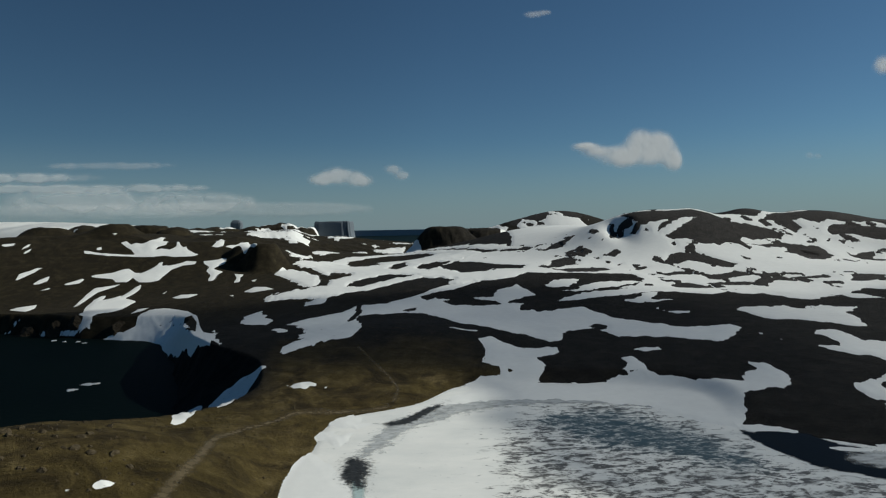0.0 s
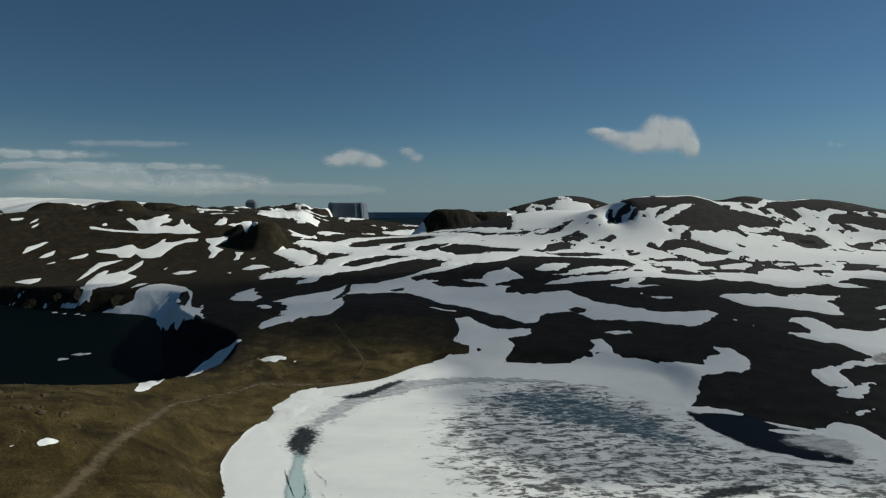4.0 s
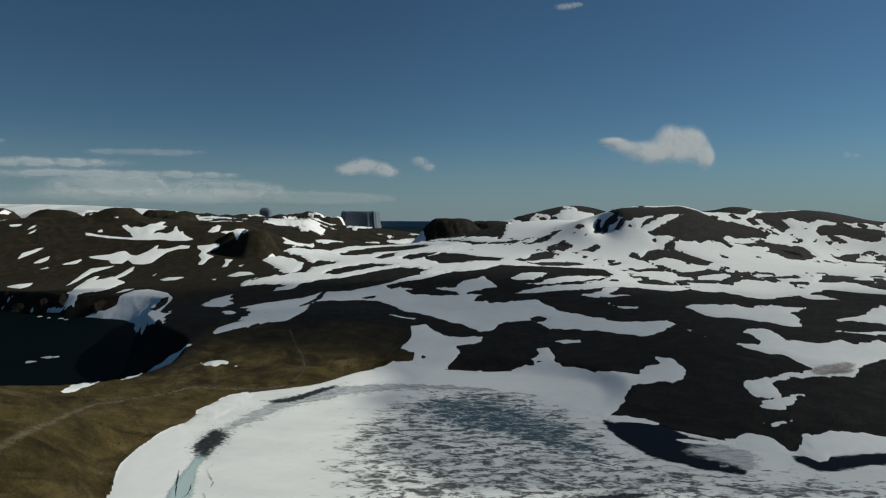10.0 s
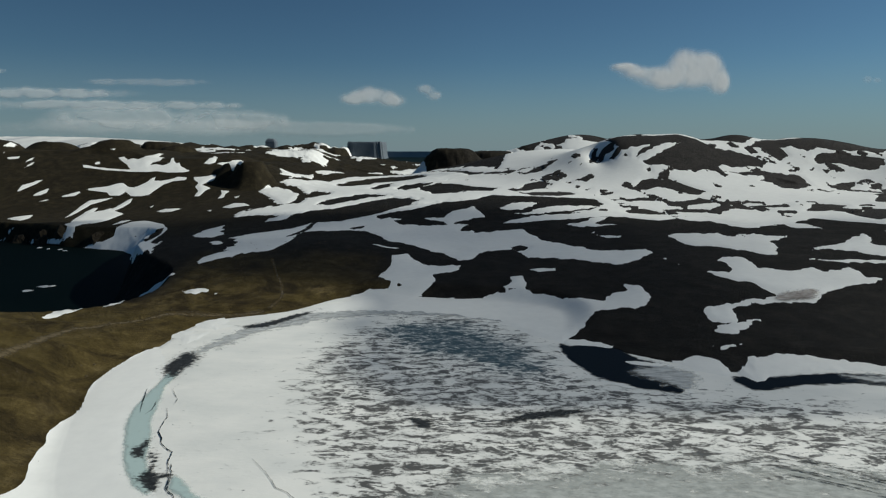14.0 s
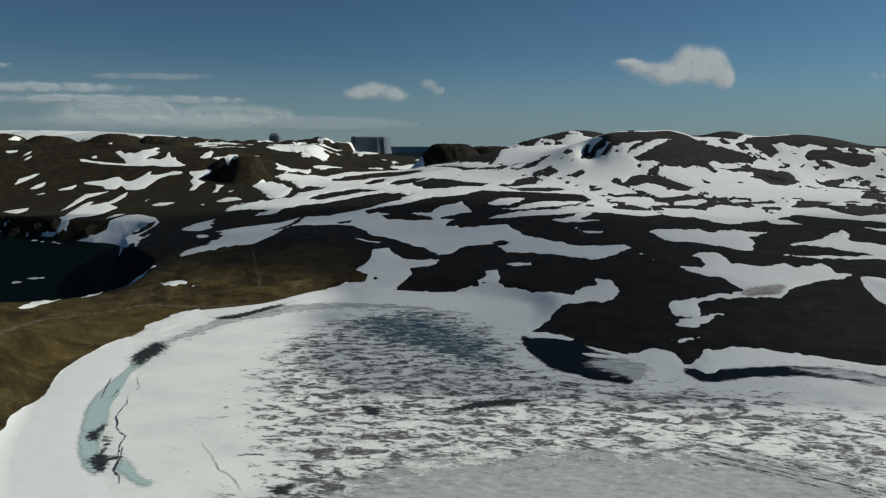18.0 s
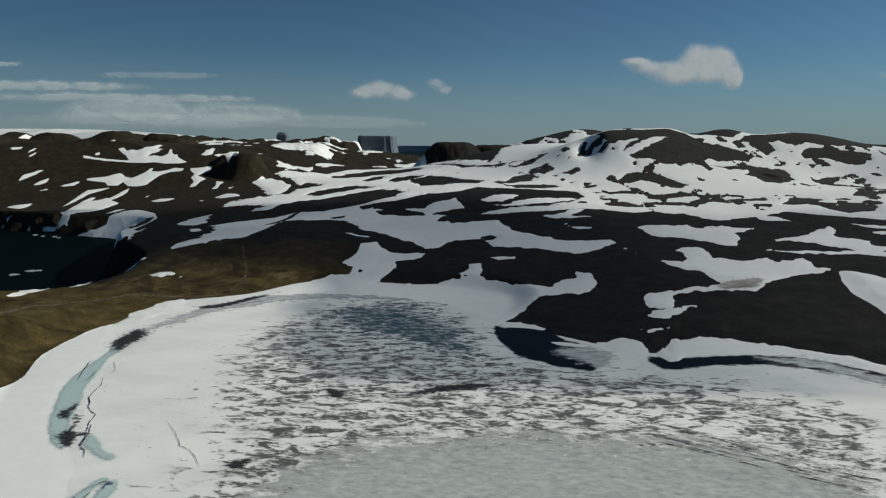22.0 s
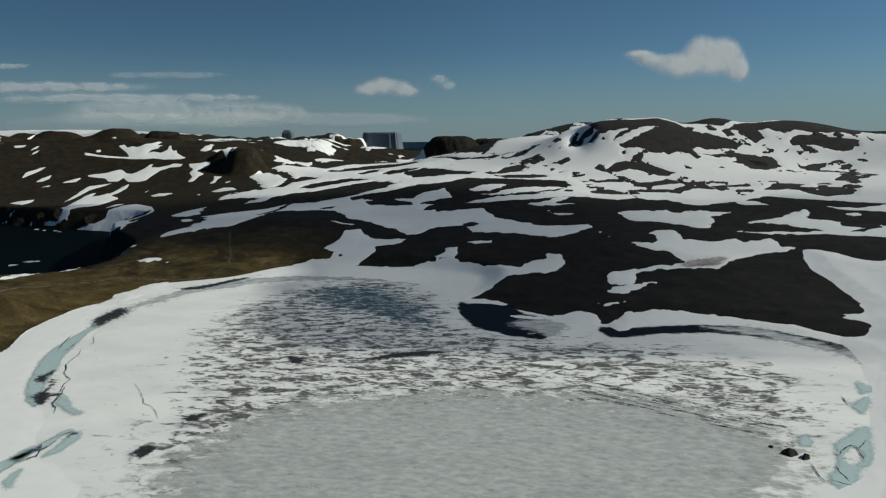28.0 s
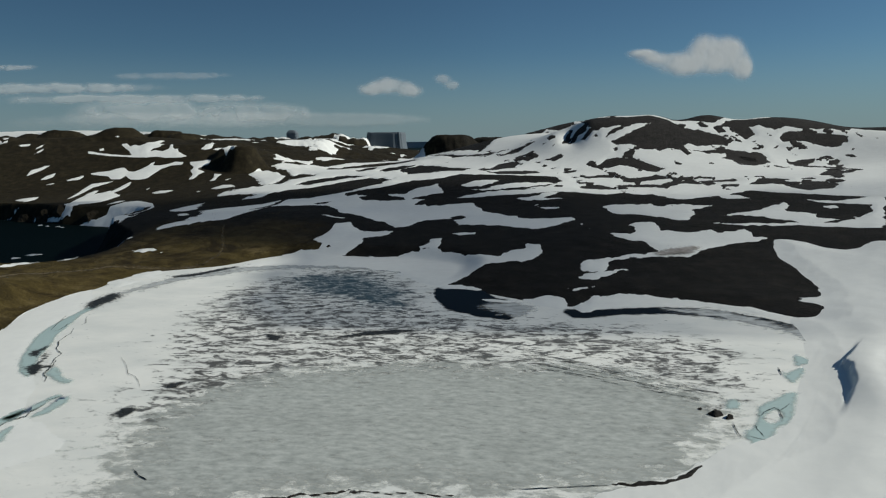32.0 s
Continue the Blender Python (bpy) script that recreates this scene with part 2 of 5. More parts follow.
def value_noise(x, y, seed=0):
    """Smooth noise, -1 to 1, one bump a unit."""
    ix, iy = np.floor(x), np.floor(y)
    fx, fy = x - ix, y - iy
    fx, fy = fx * fx * fx * (fx * (fx * 6 - 15) + 10), fy * fy * fy * (fy * (fy * 6 - 15) + 10)
    a, b = lattice(ix, iy, seed), lattice(ix + 1, iy, seed)
    c, d = lattice(ix, iy + 1, seed), lattice(ix + 1, iy + 1, seed)
    return 2 * (a + (b - a) * fx + (c - a) * fy + (a - b - c + d) * fx * fy) - 1


def rough(x, y, size, octaves=4, seed=0, ridged=False):
    total, amp, norm = 0.0, 1.0, 0.0
    for k in range(octaves):
        n = value_noise((x * 0.8 + y * 0.6) / size + 17.3 * k, (y * 0.8 - x * 0.6) / size - 9.1 * k, seed + k)
        total = total + amp * (1 - 2 * np.abs(n) if ridged else n)
        norm, amp, size = norm + amp, amp * 0.5, size * 0.47
    return total / norm


def smooth(a, b, v):
    t = np.clip((v - a) / (b - a), 0, 1)
    return t * t * (3 - 2 * t)


def curve(points, steps=6):
    """A closed, rounded outline through the corners given."""
    p = np.array(points, float)
    a, b, c, d = np.roll(p, 1, 0), p, np.roll(p, -1, 0), np.roll(p, -2, 0)
    out = []
    for s in np.arange(steps) / steps:
        out.append(0.5 * (2 * b + (c - a) * s + (2 * a - 5 * b + 4 * c - d) * s * s + (3 * b - a - 3 * c + d) * s ** 3))
    return np.stack(out, 1).reshape(-1, 2)


def inside(x, y, outline):
    """The distance to an outline, positive inside it."""
    best, odd = np.full(x.shape, 1e18), np.zeros(x.shape, bool)
    for (x0, y0), (x1, y1) in zip(outline, np.roll(outline, -1, 0)):
        dx, dy = x1 - x0, y1 - y0
        s = np.clip(((x - x0) * dx + (y - y0) * dy) / (dx * dx + dy * dy + 1e-12), 0, 1)
        best = np.minimum(best, (x - x0 - s * dx) ** 2 + (y - y0 - s * dy) ** 2)
        if dy != 0:
            odd ^= ((y0 > y) != (y1 > y)) & (x < x0 + (y - y0) * dx / dy)
    return np.sqrt(best) * np.where(odd, 1, -1)


def beside(x, y, outline, reach=95.0):
    """Like inside(), but only close to the outline; -reach further off."""
    (x0, y0), (x1, y1) = outline.min(0) - reach, outline.max(0) + reach
    close = (x > x0) & (x < x1) & (y > y0) & (y < y1)
    d = np.full(x.shape, -reach)
    if close.any():
        d[close] = np.maximum(inside(x[close], y[close], outline), -reach)
    return d


INLET = curve([(-430, 508), (-380, 492), (-330, 478), (-293, 463), (-258, 452), (-226, 442), (-204, 428), (-188, 404), (-174, 380), (-162, 358), (-149, 330), (-134, 298),
               (-117, 255), (-108, 224), (-110, 200), (-115, 180), (-126, 160), (-160, 138), (-320, 100), (-520, 60), (-1000, 0), (-1000, 500), (-600, 520)])
LAKE = curve([(-40, 150), (-38, 172), (-36, 199), (-10, 217), (8, 241), (38, 243), (72, 236), (92, 224), (92, 204), (88, 190),
              (94, 187), (110, 175), (125, 166), (137, 161), (152, 167), (182, 167), (198, 158), (206, 148), (200, 134), (186, 112), (178, 92), (160, 66),
              (143, 53), (112, 43), (60, 34), (28, 44), (6, 70), (-14, 92), (-27, 114), (-35, 132)])
# hills and hollows: place, breadth, height
HILLS = [(-100, 120, 50, 8.1), (-60, 200, 55, -0.7), (-90, 300, 60, 7.3), (30, 300, 80, 1.5), (130, 260, 70, 4.2), (230, 330, 80, 4.7),
         (250, 180, 50, -6.5), (330, 150, 80, 9.4), (220, 60, 60, 0.6), (20, 30, 70, 5.1), (330, 460, 90, 4.8), (215, 650, 45, 16.5),
         (230, 620, 70, 20.6), (290, 655, 50, 16.0), (375, 655, 45, 15.2), (420, 620, 75, 28.8), (200, 720, 75, 13.4), (120, 900, 150, 49.6),
         (310, 1632, 130, 78), (-20, 1450, 150, -10.6)]
HILLS += [(322, 651, 16, 6), (295, 648, 9, -3.5), (354, 655, 9, -4), (266, 650, 12, 2), (455, 626, 24, -5.5)]
HILLS += [(-250, 730, 70, 24.5), (-340, 740, 80, 22.0), (-440, 720, 90, 18.5), (-560, 700, 110, 32.6), (-300, 560, 80, -12.7), (-210, 450, 60, -7.0),
         (500, 380, 150, 15.6), (80, 500, 70, 9.8), (520, 630, 80, 11.7), (-420, 530, 60, -12.9), (-300, 1000, 120, 19.2), (100, 2200, 250, -25.1),
         (400, 540, 50, -14.4), (-15, 320, 32, 5.1), (-98, 135, 28, 12.1), (600, 450, 140, 24.5), (620, 950, 200, 26.4), (-350, 1400, 300, -8.1),
         (-850, 1500, 400, 38.1), (-400, 2200, 400, 33.6), (-60, 900, 140, -26.9), (-90, 560, 90, 2.5), (60, 130, 70, -4.9), (150, 120, 60, -0.2)]


# craggy knolls on the western ridge: place, half breadth along x and y, height of the flat top
KNOLLS = [(-458, 706, 34, 30, 69), (-404, 704, 22, 30, 63), (-383, 716, 30, 34, 71.5), (-432, 905, 42, 50, 70.5), (-378, 860, 34, 45, 65), (-330, 800, 34, 40, 56), (-268, 742, 46, 40, 55),
          (-190, 648, 26, 28, 48), (-216, 670, 24, 26, 45), (-540, 690, 36, 30, 49),
          (4, 1130, 72, 60, 60), (80, 1260, 80, 90, 55)]
# far hills: degrees from north, distance, half breadth, height of the top
FAR = [(-40.9, 3600, 90, 94), (-39.4, 3700, 130, 104), (-33.2, 3900, 120, 96), (-31.0, 3900, 140, 98), (-27.3, 3900, 150, 92), (-25.9, 4000, 150, 94), (-24.2, 4000, 130, 82), (-22.6, 4000, 120, 74),
       (-21.2, 4100, 120, 80), (-20.1, 4100, 100, 76), (-17.9, 4200, 110, 76), (-16.6, 4300, 110, 88), (-15.6, 4300, 130, 97), (-14.9, 4200, 70, 90), (-13.7, 4200, 70, 66), (-12.9, 4300, 60, 70)]


# wind scoop in the east snowbank: its brink, and how far the snow beyond it stands up
SCOOP = [(209.8, 132), (201, 120.1), (194.1, 111), (193.8, 106.8), (189.6, 97.8), (185, 90.5), (179.6, 82.6)]


def scoop(x, y):
    """The step of snow behind the wind scoop, falling sheer on its west side."""
    total = np.zeros(x.shape)
    (ax, ay), (bx, by) = SCOOP[0], SCOOP[-1]
    span = math.hypot(bx - ax, by - ay)
    along = ((x - ax) * (bx - ax) + (y - ay) * (by - ay)) / span ** 2
    side = ((x - ax) * (by - ay) - (y - ay) * (bx - ax)) / span
    k = np.array([((px - ax) * (bx - ax) + (py - ay) * (by - ay)) / span ** 2 for px, py in SCOOP])
    o = np.array([((px - ax) * (by - ay) - (py - ay) * (bx - ax)) / span for px, py in SCOOP])
    off = side - np.interp(along, k, o) + 0.5 * rough(x, y, 3, 3, 77)
    tall = 2.4 * smooth(0.0, 0.45, along) * (1 - smooth(0.7, 1.02, along))
    sign = 1.0 if (by - ay) < 0 else -1.0
    return total + tall * smooth(-0.5, 0.5, -sign * off) * np.exp(-np.clip(-sign * off, 0, 90) / 16)


def bare(x, y):
    """The height of the ground without its small relief."""
    z = 17 * smooth(250, 720, y) + 0 * x
    z = z - 26 * smooth(1700, 3600, y)
    for hx, hy, r, h in HILLS:
        z = z + h * np.exp(-((x - hx) ** 2 + (y - hy) ** 2) / (2 * r * r))
    return z


def height(x, y):
    """The height of the ground."""
    z = bare(x, y)
    far = np.hypot(x - 60, y - 60)
    sea = beside(x, y, INLET)
    shore = beside(x, y, LAKE)
    wild = smooth(12, 45, z) * smooth(350, 520, far) * (1 - 0.82 * smooth(-40, 60, x))
    even = 1 - 0.75 * smooth(0, 80, x) * smooth(330, 420, y)
    even = even * (1 - 0.7 * smooth(-140, -180, x) * smooth(400, 460, y) * (1 - smooth(670, 730, y)))
    z = z + rough(x, y, 70, 5, 3) * (0.8 + 3.5 * wild) * even + rough(x, y, 26, 4, 11, True) * (0.25 + 2.2 * wild) * even
    z = z + 0.55 * rough(x, y, 11, 4, 15, True) * smooth(0, 30, -x - 20) * (1 - smooth(230, 300, y))
    way = np.degrees(np.arctan2(x - ORIGIN[0], y - ORIGIN[1]))
    low = smooth(-16.5, -13.5, way) * (1 - smooth(-5, -2.5, way))
    hilly = smooth(900, 1500, far) * (1 - smooth(2, 6, way))
    z = z + hilly * (8 - 34 * low + (13 - 8 * low) * rough(x, y, 330, 5, 5) + 6 * rough(x, y, 120, 4, 8, True))
    z = np.where((far > 1200) & (way < 0), np.minimum(z, 56 + 0.2 * (z - 56)), z)
    z = z - 8 * np.exp(-((x - 180) / 12) ** 2 - ((y - 630) / 32) ** 2) + 1.5 * np.exp(-((x - 199) / 9) ** 2 - ((y - 636) / 20) ** 2)
    z = z - 3.5 * np.exp(-((x - 238) / 36) ** 2 - ((y - 645) / 45) ** 2)
    z = z - 5 * hilly * smooth(-24, -21, way) * (1 - smooth(-17, -15, way)) + 3 * hilly * rough(x, y, 55, 3, 12, True)
    # the western ridge: a rounded shoulder with knolls standing on it
    west = smooth(-120, -200, x) * smooth(520, 640, y) * (1 - smooth(1500, 1900, y))
    cap = 50 + 9 * smooth(-310, -360, x) - 13 * smooth(-470, -510, x) - 9 * smooth(-250, -200, x)
    z = z + west * (np.minimum(z, cap + 0.12 * (z - cap)) - z)
    torn = rough(x, y, 34, 4, 27, True)
    for kx, ky, rx, ry, top in KNOLLS:
        d = np.hypot((x - kx) / rx, (y - ky) / ry) + 0.14 * torn
        z = z + np.maximum(top - 3.5 * d * d + 2.6 * torn - z, 0) * (1 - smooth(0.45, 1.15, d))
    z = z + scoop(x, y)
    z = z + (0.05 - z) * smooth(-14, -1, shore)
    z = z - 1.6 * smooth(-1.5, 2, shore)
    # sea cliffs: a steep dark bank from the plateau down to the cove
    wide = 9 + 20 * np.exp(-((x + 215) / 45) ** 2 - ((y - 455) / 45) ** 2) + 36 * np.exp(-((x + 100) / 60) ** 2 - ((y - 240) / 48) ** 2)
    up = (-sea - 1) / wide + (0.03 + 1.6 / wide) * rough(x, y, 22, 4, 21, True)
    cliff = 1 - np.clip((up + 0.22) / 1.22, 0, 1)
    z = z + (SEA - 5 - z) * cliff
    out = smooth(2300, 3300, y + 0.25 * x + 160 * rough(x, y, 500, 3, 31)) * smooth(-14.5, -11.5, way) + smooth(4500, 4800, far)
    z = z + (SEA - 8 - z) * np.clip(out, 0, 1)
    bearing, reach = np.degrees(np.arctan2(x - 58, y + 17)), np.hypot(x - 58, y + 17)
    beyond = reach > 3000
    if beyond.any():
        bx, by, bearing, reach, hill = x[beyond], y[beyond], bearing[beyond], reach[beyond], z[beyond]
        broken, jagged = 0.2 * rough(bx, by, 150, 4, 55, True), 5 * rough(bx, by, 60, 3, 57, True)
        for angle, distance, half, top in FAR:
            d = np.hypot((bearing - angle) * distance * 0.01745 / half, (reach - distance) / 260) + broken
            hill = hill + np.maximum(top * (1.0 - 0.35 * d) + jagged - hill, 0) * (1 - smooth(0.55, 1.35, d))
        z[beyond] = hill
    return z


def mesh_object(name, verts, faces, mat, label="", category="", group="", kind="", shade=True):
    me = bpy.data.meshes.new(name)
    verts, faces = np.asarray(verts, np.float32), np.asarray(faces, np.int32)
    me.vertices.add(len(verts))
    me.vertices.foreach_set("co", verts.ravel())
    k = faces.shape[1]
    me.loops.add(faces.size)
    me.loops.foreach_set("vertex_index", faces.ravel())
    me.polygons.add(len(faces))
    me.polygons.foreach_set("loop_start", np.arange(0, faces.size, k, dtype=np.int32))
    me.polygons.foreach_set("loop_total", np.full(len(faces), k, np.int32))
    me.polygons.foreach_set("use_smooth", np.full(len(faces), shade))
    me.update(calc_edges=True)
    me.validate()
    me.materials.append(mat)
    return tagged(new(name, me), label, category, group, kind) if label else new(name, me)


# the sheet of ground: rings round the lake, close together where the land is looked at
turns = np.radians(np.concatenate([np.linspace(-180, -64, 30)[:-1], np.linspace(-64, 56, 1360), np.linspace(56, 180, 32)[1:-1]]))
rings = np.concatenate([[0.02, 20, 40], np.geomspace(60, 600, 310), np.arange(602.8, 930, 2.8), np.geomspace(933, 1500, 72), np.geomspace(1500, 4960, 130)[1:]])
GX = ORIGIN[0] + rings[:, None] * np.sin(turns)[None, :]
GY = ORIGIN[1] + rings[:, None] * np.cos(turns)[None, :]
GZ = height(GX, GY)
NR, NT = GX.shape
index = np.arange(NR * NT).reshape(NR, NT)
nxt = np.roll(index, -1, 1)
quads = np.stack([index[:-1], nxt[:-1], nxt[1:], index[1:]], -1).reshape(-1, 4)
GROUND = mesh_object("ground", np.stack([GX, GY, GZ], -1).reshape(-1, 3), quads, GRAVEL,
                     "dark volcanic gravel and tan mossy soil rising to rocky hills", "ground", kind="structure")


def give(ob, name, values):
    a = ob.data.attributes.new(name, "FLOAT", "POINT")
    a.data.foreach_set("value", np.asarray(values, np.float32).ravel())


def soil_at(x, y):
    n = rough(x, y, 45, 4, 41)
    s = smooth(-25, 25, 150 - np.hypot((x + 75) / 1.0, (y - 175) / 0.8) + 45 * n)
    bank = 1 - (1 - smooth(-92, -78, x + 6 * n)) * smooth(196, 212, y)
    rim = 1 - (1 - smooth(34, 50, -beside(x, y, INLET) + 6 * n)) * smooth(200, 225, y)
    return np.clip(s * (1 - smooth(15, 50, x)) * bank * rim * (1 - 0.6 * smooth(235, 275, y + 12 * n)), 0, 1)


def scree_at(x, y):
    n = rough(x, y, 120, 3, 47)
    return np.clip(smooth(-60, 120, -x - 90 + 0.1 * y + 90 * n) * smooth(300, 480, y) + 0.5 * smooth(900, 1300, y), 0, 1)


give(GROUND, "soil", soil_at(GX, GY))
give(GROUND, "scree", scree_at(GX, GY))


def sheet(name, outlines, mat, thick, label, category, group="", kind="", holes=(), level=None, soft=4.0, ragged=1.0, sink=1.2, steps=6, seed=0, size=9.0, deep=1.0, lump=0.0, fade=0.0):
    """A sheet of snow, ice or water that lies on the ground inside its outlines, thinning to nothing at a ragged edge."""
    pts = np.concatenate([np.array(o, float) for o in outlines])
    pad = 3 * soft + ragged * 3
    x0, y0 = pts.min(0) - pad
    x1, y1 = pts.max(0) + pad
    box = (GX > x0) & (GX < x1) & (GY > y0) & (GY < y1)
    rr, cc = np.where(box.any(1))[0], np.where(box.any(0))[0]
    if not len(rr):
        return None
    r0, r1, c0, c1 = rr[0], rr[-1] + 1, cc[0], cc[-1] + 1
    x, y, z = GX[r0:r1, c0:c1], GY[r0:r1, c0:c1], GZ[r0:r1, c0:c1]
    z = np.maximum(z, 0.03 - 0.4 * np.clip(-1.6 - beside(x, y, LAKE), 0, 90))
    wx = x + ragged * rough(x, y * 0.5, size, 5, 61 + seed)
    wy = y + ragged * deep * rough(x, y * 0.5, size, 5, 71 + seed)
    d = np.full(x.shape, -1e9)
    for o in outlines:
        d = np.maximum(d, inside(wx, wy, curve(o, steps)))
    for o in holes:
        d = np.minimum(d, -inside(wx, wy, curve(o, steps)))
    if level is None:
        z = z + lump * smooth(0, 6, d) * rough(x, y, 11, 4, 33, True)
        top = z + (thick if fade else thick * np.clip(d / soft, -1.5, 1) * np.where(d > 0, 1, sink))
    else:
        top = level + (0 if fade else np.clip(d, -2, 0.4) * 0.15) + 0 * z
    cell = np.maximum(np.maximum(d[:-1, :-1], d[1:, :-1]), np.maximum(d[:-1, 1:], d[1:, 1:])) > (-fade if fade else -0.4 if kind == "structure" else -0.05)
    i = np.arange(x.size).reshape(x.shape)
    f = np.stack([i[:-1, :-1], i[:-1, 1:], i[1:, 1:], i[1:, :-1]], -1)
    v = np.stack([x, y, top], -1).reshape(-1, 3)
    made = []
    for piece in pieces(cell) if level is None and kind != "stuff" else [cell]:
        q = f[piece]
        used, back = np.unique(q, return_inverse=True)
        made.append(mesh_object(name, v[used], back.reshape(-1, 4), mat, label, category, group, kind))
        if fade:
            give(made[-1], "cover", smooth(-fade, fade, d).ravel()[used])
    return made


def pieces(cell):
    """The separate islands of a map of cells, without the crumbs."""
    tag = np.where(cell, np.arange(1, cell.size + 1).reshape(cell.shape), 0)
    big = cell.size + 2
    while True:
        t = np.where(cell, tag, big)
        p = np.pad(t, 1, constant_values=big)
        t = np.minimum.reduce([p[1:-1, 1:-1], p[:-2, 1:-1], p[2:, 1:-1], p[1:-1, :-2], p[1:-1, 2:], p[:-2, :-2], p[2:, 2:], p[:-2, 2:], p[2:, :-2]])
        t = np.where(cell, t, 0)
        for _ in range(3):
            t = np.where(cell, np.minimum(t, tag.ravel()[np.maximum(t, 1) - 1]), 0)
        if (t == tag).all():
            break
        tag = t
    names, sizes = np.unique(tag[cell], return_counts=True)
    return [tag == k for k, s in zip(names, sizes) if s >= max(6, 0.04 * sizes.max())]


# ---- water and lake ice ----
sx = np.concatenate([np.linspace(-4950, -1200, 12), np.linspace(-1100, 1100, 40), np.linspace(1200, 4950, 12)])
SXX, SYY = np.meshgrid(sx, np.linspace(-4950, 4950, 60))
si = np.arange(SXX.size).reshape(SXX.shape)
sq = np.stack([si[:-1, :-1], si[:-1, 1:], si[1:, 1:], si[1:, :-1]], -1).reshape(-1, 4)
mesh_object("sea", np.stack([SXX, SYY, np.full(SXX.shape, SEA)], -1).reshape(-1, 3), sq, SEA_WATER,
            "dark calm sea water filling a cove", "sea", kind="structure")
lake = sheet("lake_ice", [LAKE[::6]], ICE, 0, "frozen lake with wind-streaked white and grey ice", "lake ice", kind="structure", level=-0.04, ragged=0.4)[0]


# ---- snow patches: outlines in plan, holes where rock comes through ----
count = [0]


def snow_patch(outline, holes=(), thick=None, calm=1.0):
    """One drift of old snow lying in a hollow."""
    p = np.array(outline, float)
    reach = float(np.hypot(*(p.mean(0) - np.array(ORIGIN))))
    area = abs(np.dot(p[:, 0], np.roll(p[:, 1], 1)) - np.dot(p[:, 1], np.roll(p[:, 0], 1))) / 2
    long_one = np.ptp(p, 0).max() ** 2 > 5 * area
    big = area > 2500
    label = ("broad" if big else "small") + (" long streak" if long_one else " patch") + " of old snow " + (
        "on brown stony hillside" if p[:, 0].mean() < -120 else "on dark gravel slope")
    count[0] += 1
    slope = np.ptp(height(p[:, 0], p[:, 1])) / max(np.ptp(p[:, 1]), 1.0)
    return sheet("snow_patch", [p], SNOW, thick or (0.13 + 0.02 * (count[0] % 7) + (0.4 if reach > 560 else 0)), label, "snow patch", "snow patches", "", holes, soft=1.6 + reach / 220,
                 ragged=calm * (0.5 + reach / 290), seed=count[0] % 7, size=1.3 + reach / 160, steps=2 if reach < 240 else 1, deep=1 + (reach / 170 * np.clip(1 - 7 * slope, 0, 1) if calm == 1 else 0))


def snowfield(outline, holes):
    """The great snowfield on the hillside, with rock coming through."""
    return sheet("snowfield", [outline], SNOW, 0.4, "wide white snowfield on hillside with dark rock outcrops", "snowfield", "", "", holes,
                 soft=4.0, ragged=2.2, size=4.0, steps=1, deep=1.6)


def snow_bank(outline, label, thick):
    return sheet("snow_bank", [outline], SNOW, thick, label, "snowbank", "", "", soft=max(10.0 * thick, 3.0), ragged=0.8, size=3.0, steps=4)


def melt_pool(outline, holes=()):
    return sheet("melt_pool", [outline], MELT_WATER, 0, "shallow turquoise meltwater pool at the ice edge", "meltwater pool", "meltwater pools", level=0.13, ragged=0.5, size=4.0, fade=1.1, holes=holes)


def dark_ice(outline, fade=1.1):
    return sheet("dark_ice", [outline], BLACK_ICE, 0, "dark wet opening in the lake ice", "ice opening", "ice openings", level=0.15, ragged=0.5, size=3.0, fade=fade)


def open_water(outline):
    count[0] += 1
    return sheet("open_water", [outline], POOL_WATER, 0, "dark blue open water along the lake shore", "open water", "open water", level=0.06 + 0.004 * (count[0] % 5), ragged=0.7, size=5.0, fade=1.4)


def ice_sliver(outline):
    return sheet("ice_sliver", [outline], SNOW, 0, "thin white sliver of ice floating on dark open water", "ice sliver", "ice slivers", level=0.06, ragged=0.3, size=2.0)


def shore_rock(outline):
    return sheet("shore_rock", [outline], ROCK, 0.4, "black wet rock ledge at the lake edge", "rock ledge", "rock ledges", soft=0.8, ragged=0.8, size=2.0)


def rock_outcrop(outline):
    """Bare broken rock standing through the snow."""
    return sheet("rock_outcrop", [outline], ROCK, 0.12, "", "", soft=4.0,
                 ragged=2.2, size=4.0, steps=1, deep=1.6, lump=0.15)


def dirt_smear(outline):
    return sheet("dirt_smear", [outline], SMEAR, 0.42, "brown grit smeared over old snow", "dirt", ragged=1.0, size=4.0, fade=3.0)


def wet_margin(outline, fade=2.5):
    count[0] += 1
    return sheet("wet_margin", [outline], MARGIN, 0, "grey wet margin of rotten ice along the shore", "wet ice", "wet ice margins", level=0.09 + 0.004 * (count[0] % 5), ragged=1.2, size=5.0, fade=fade)

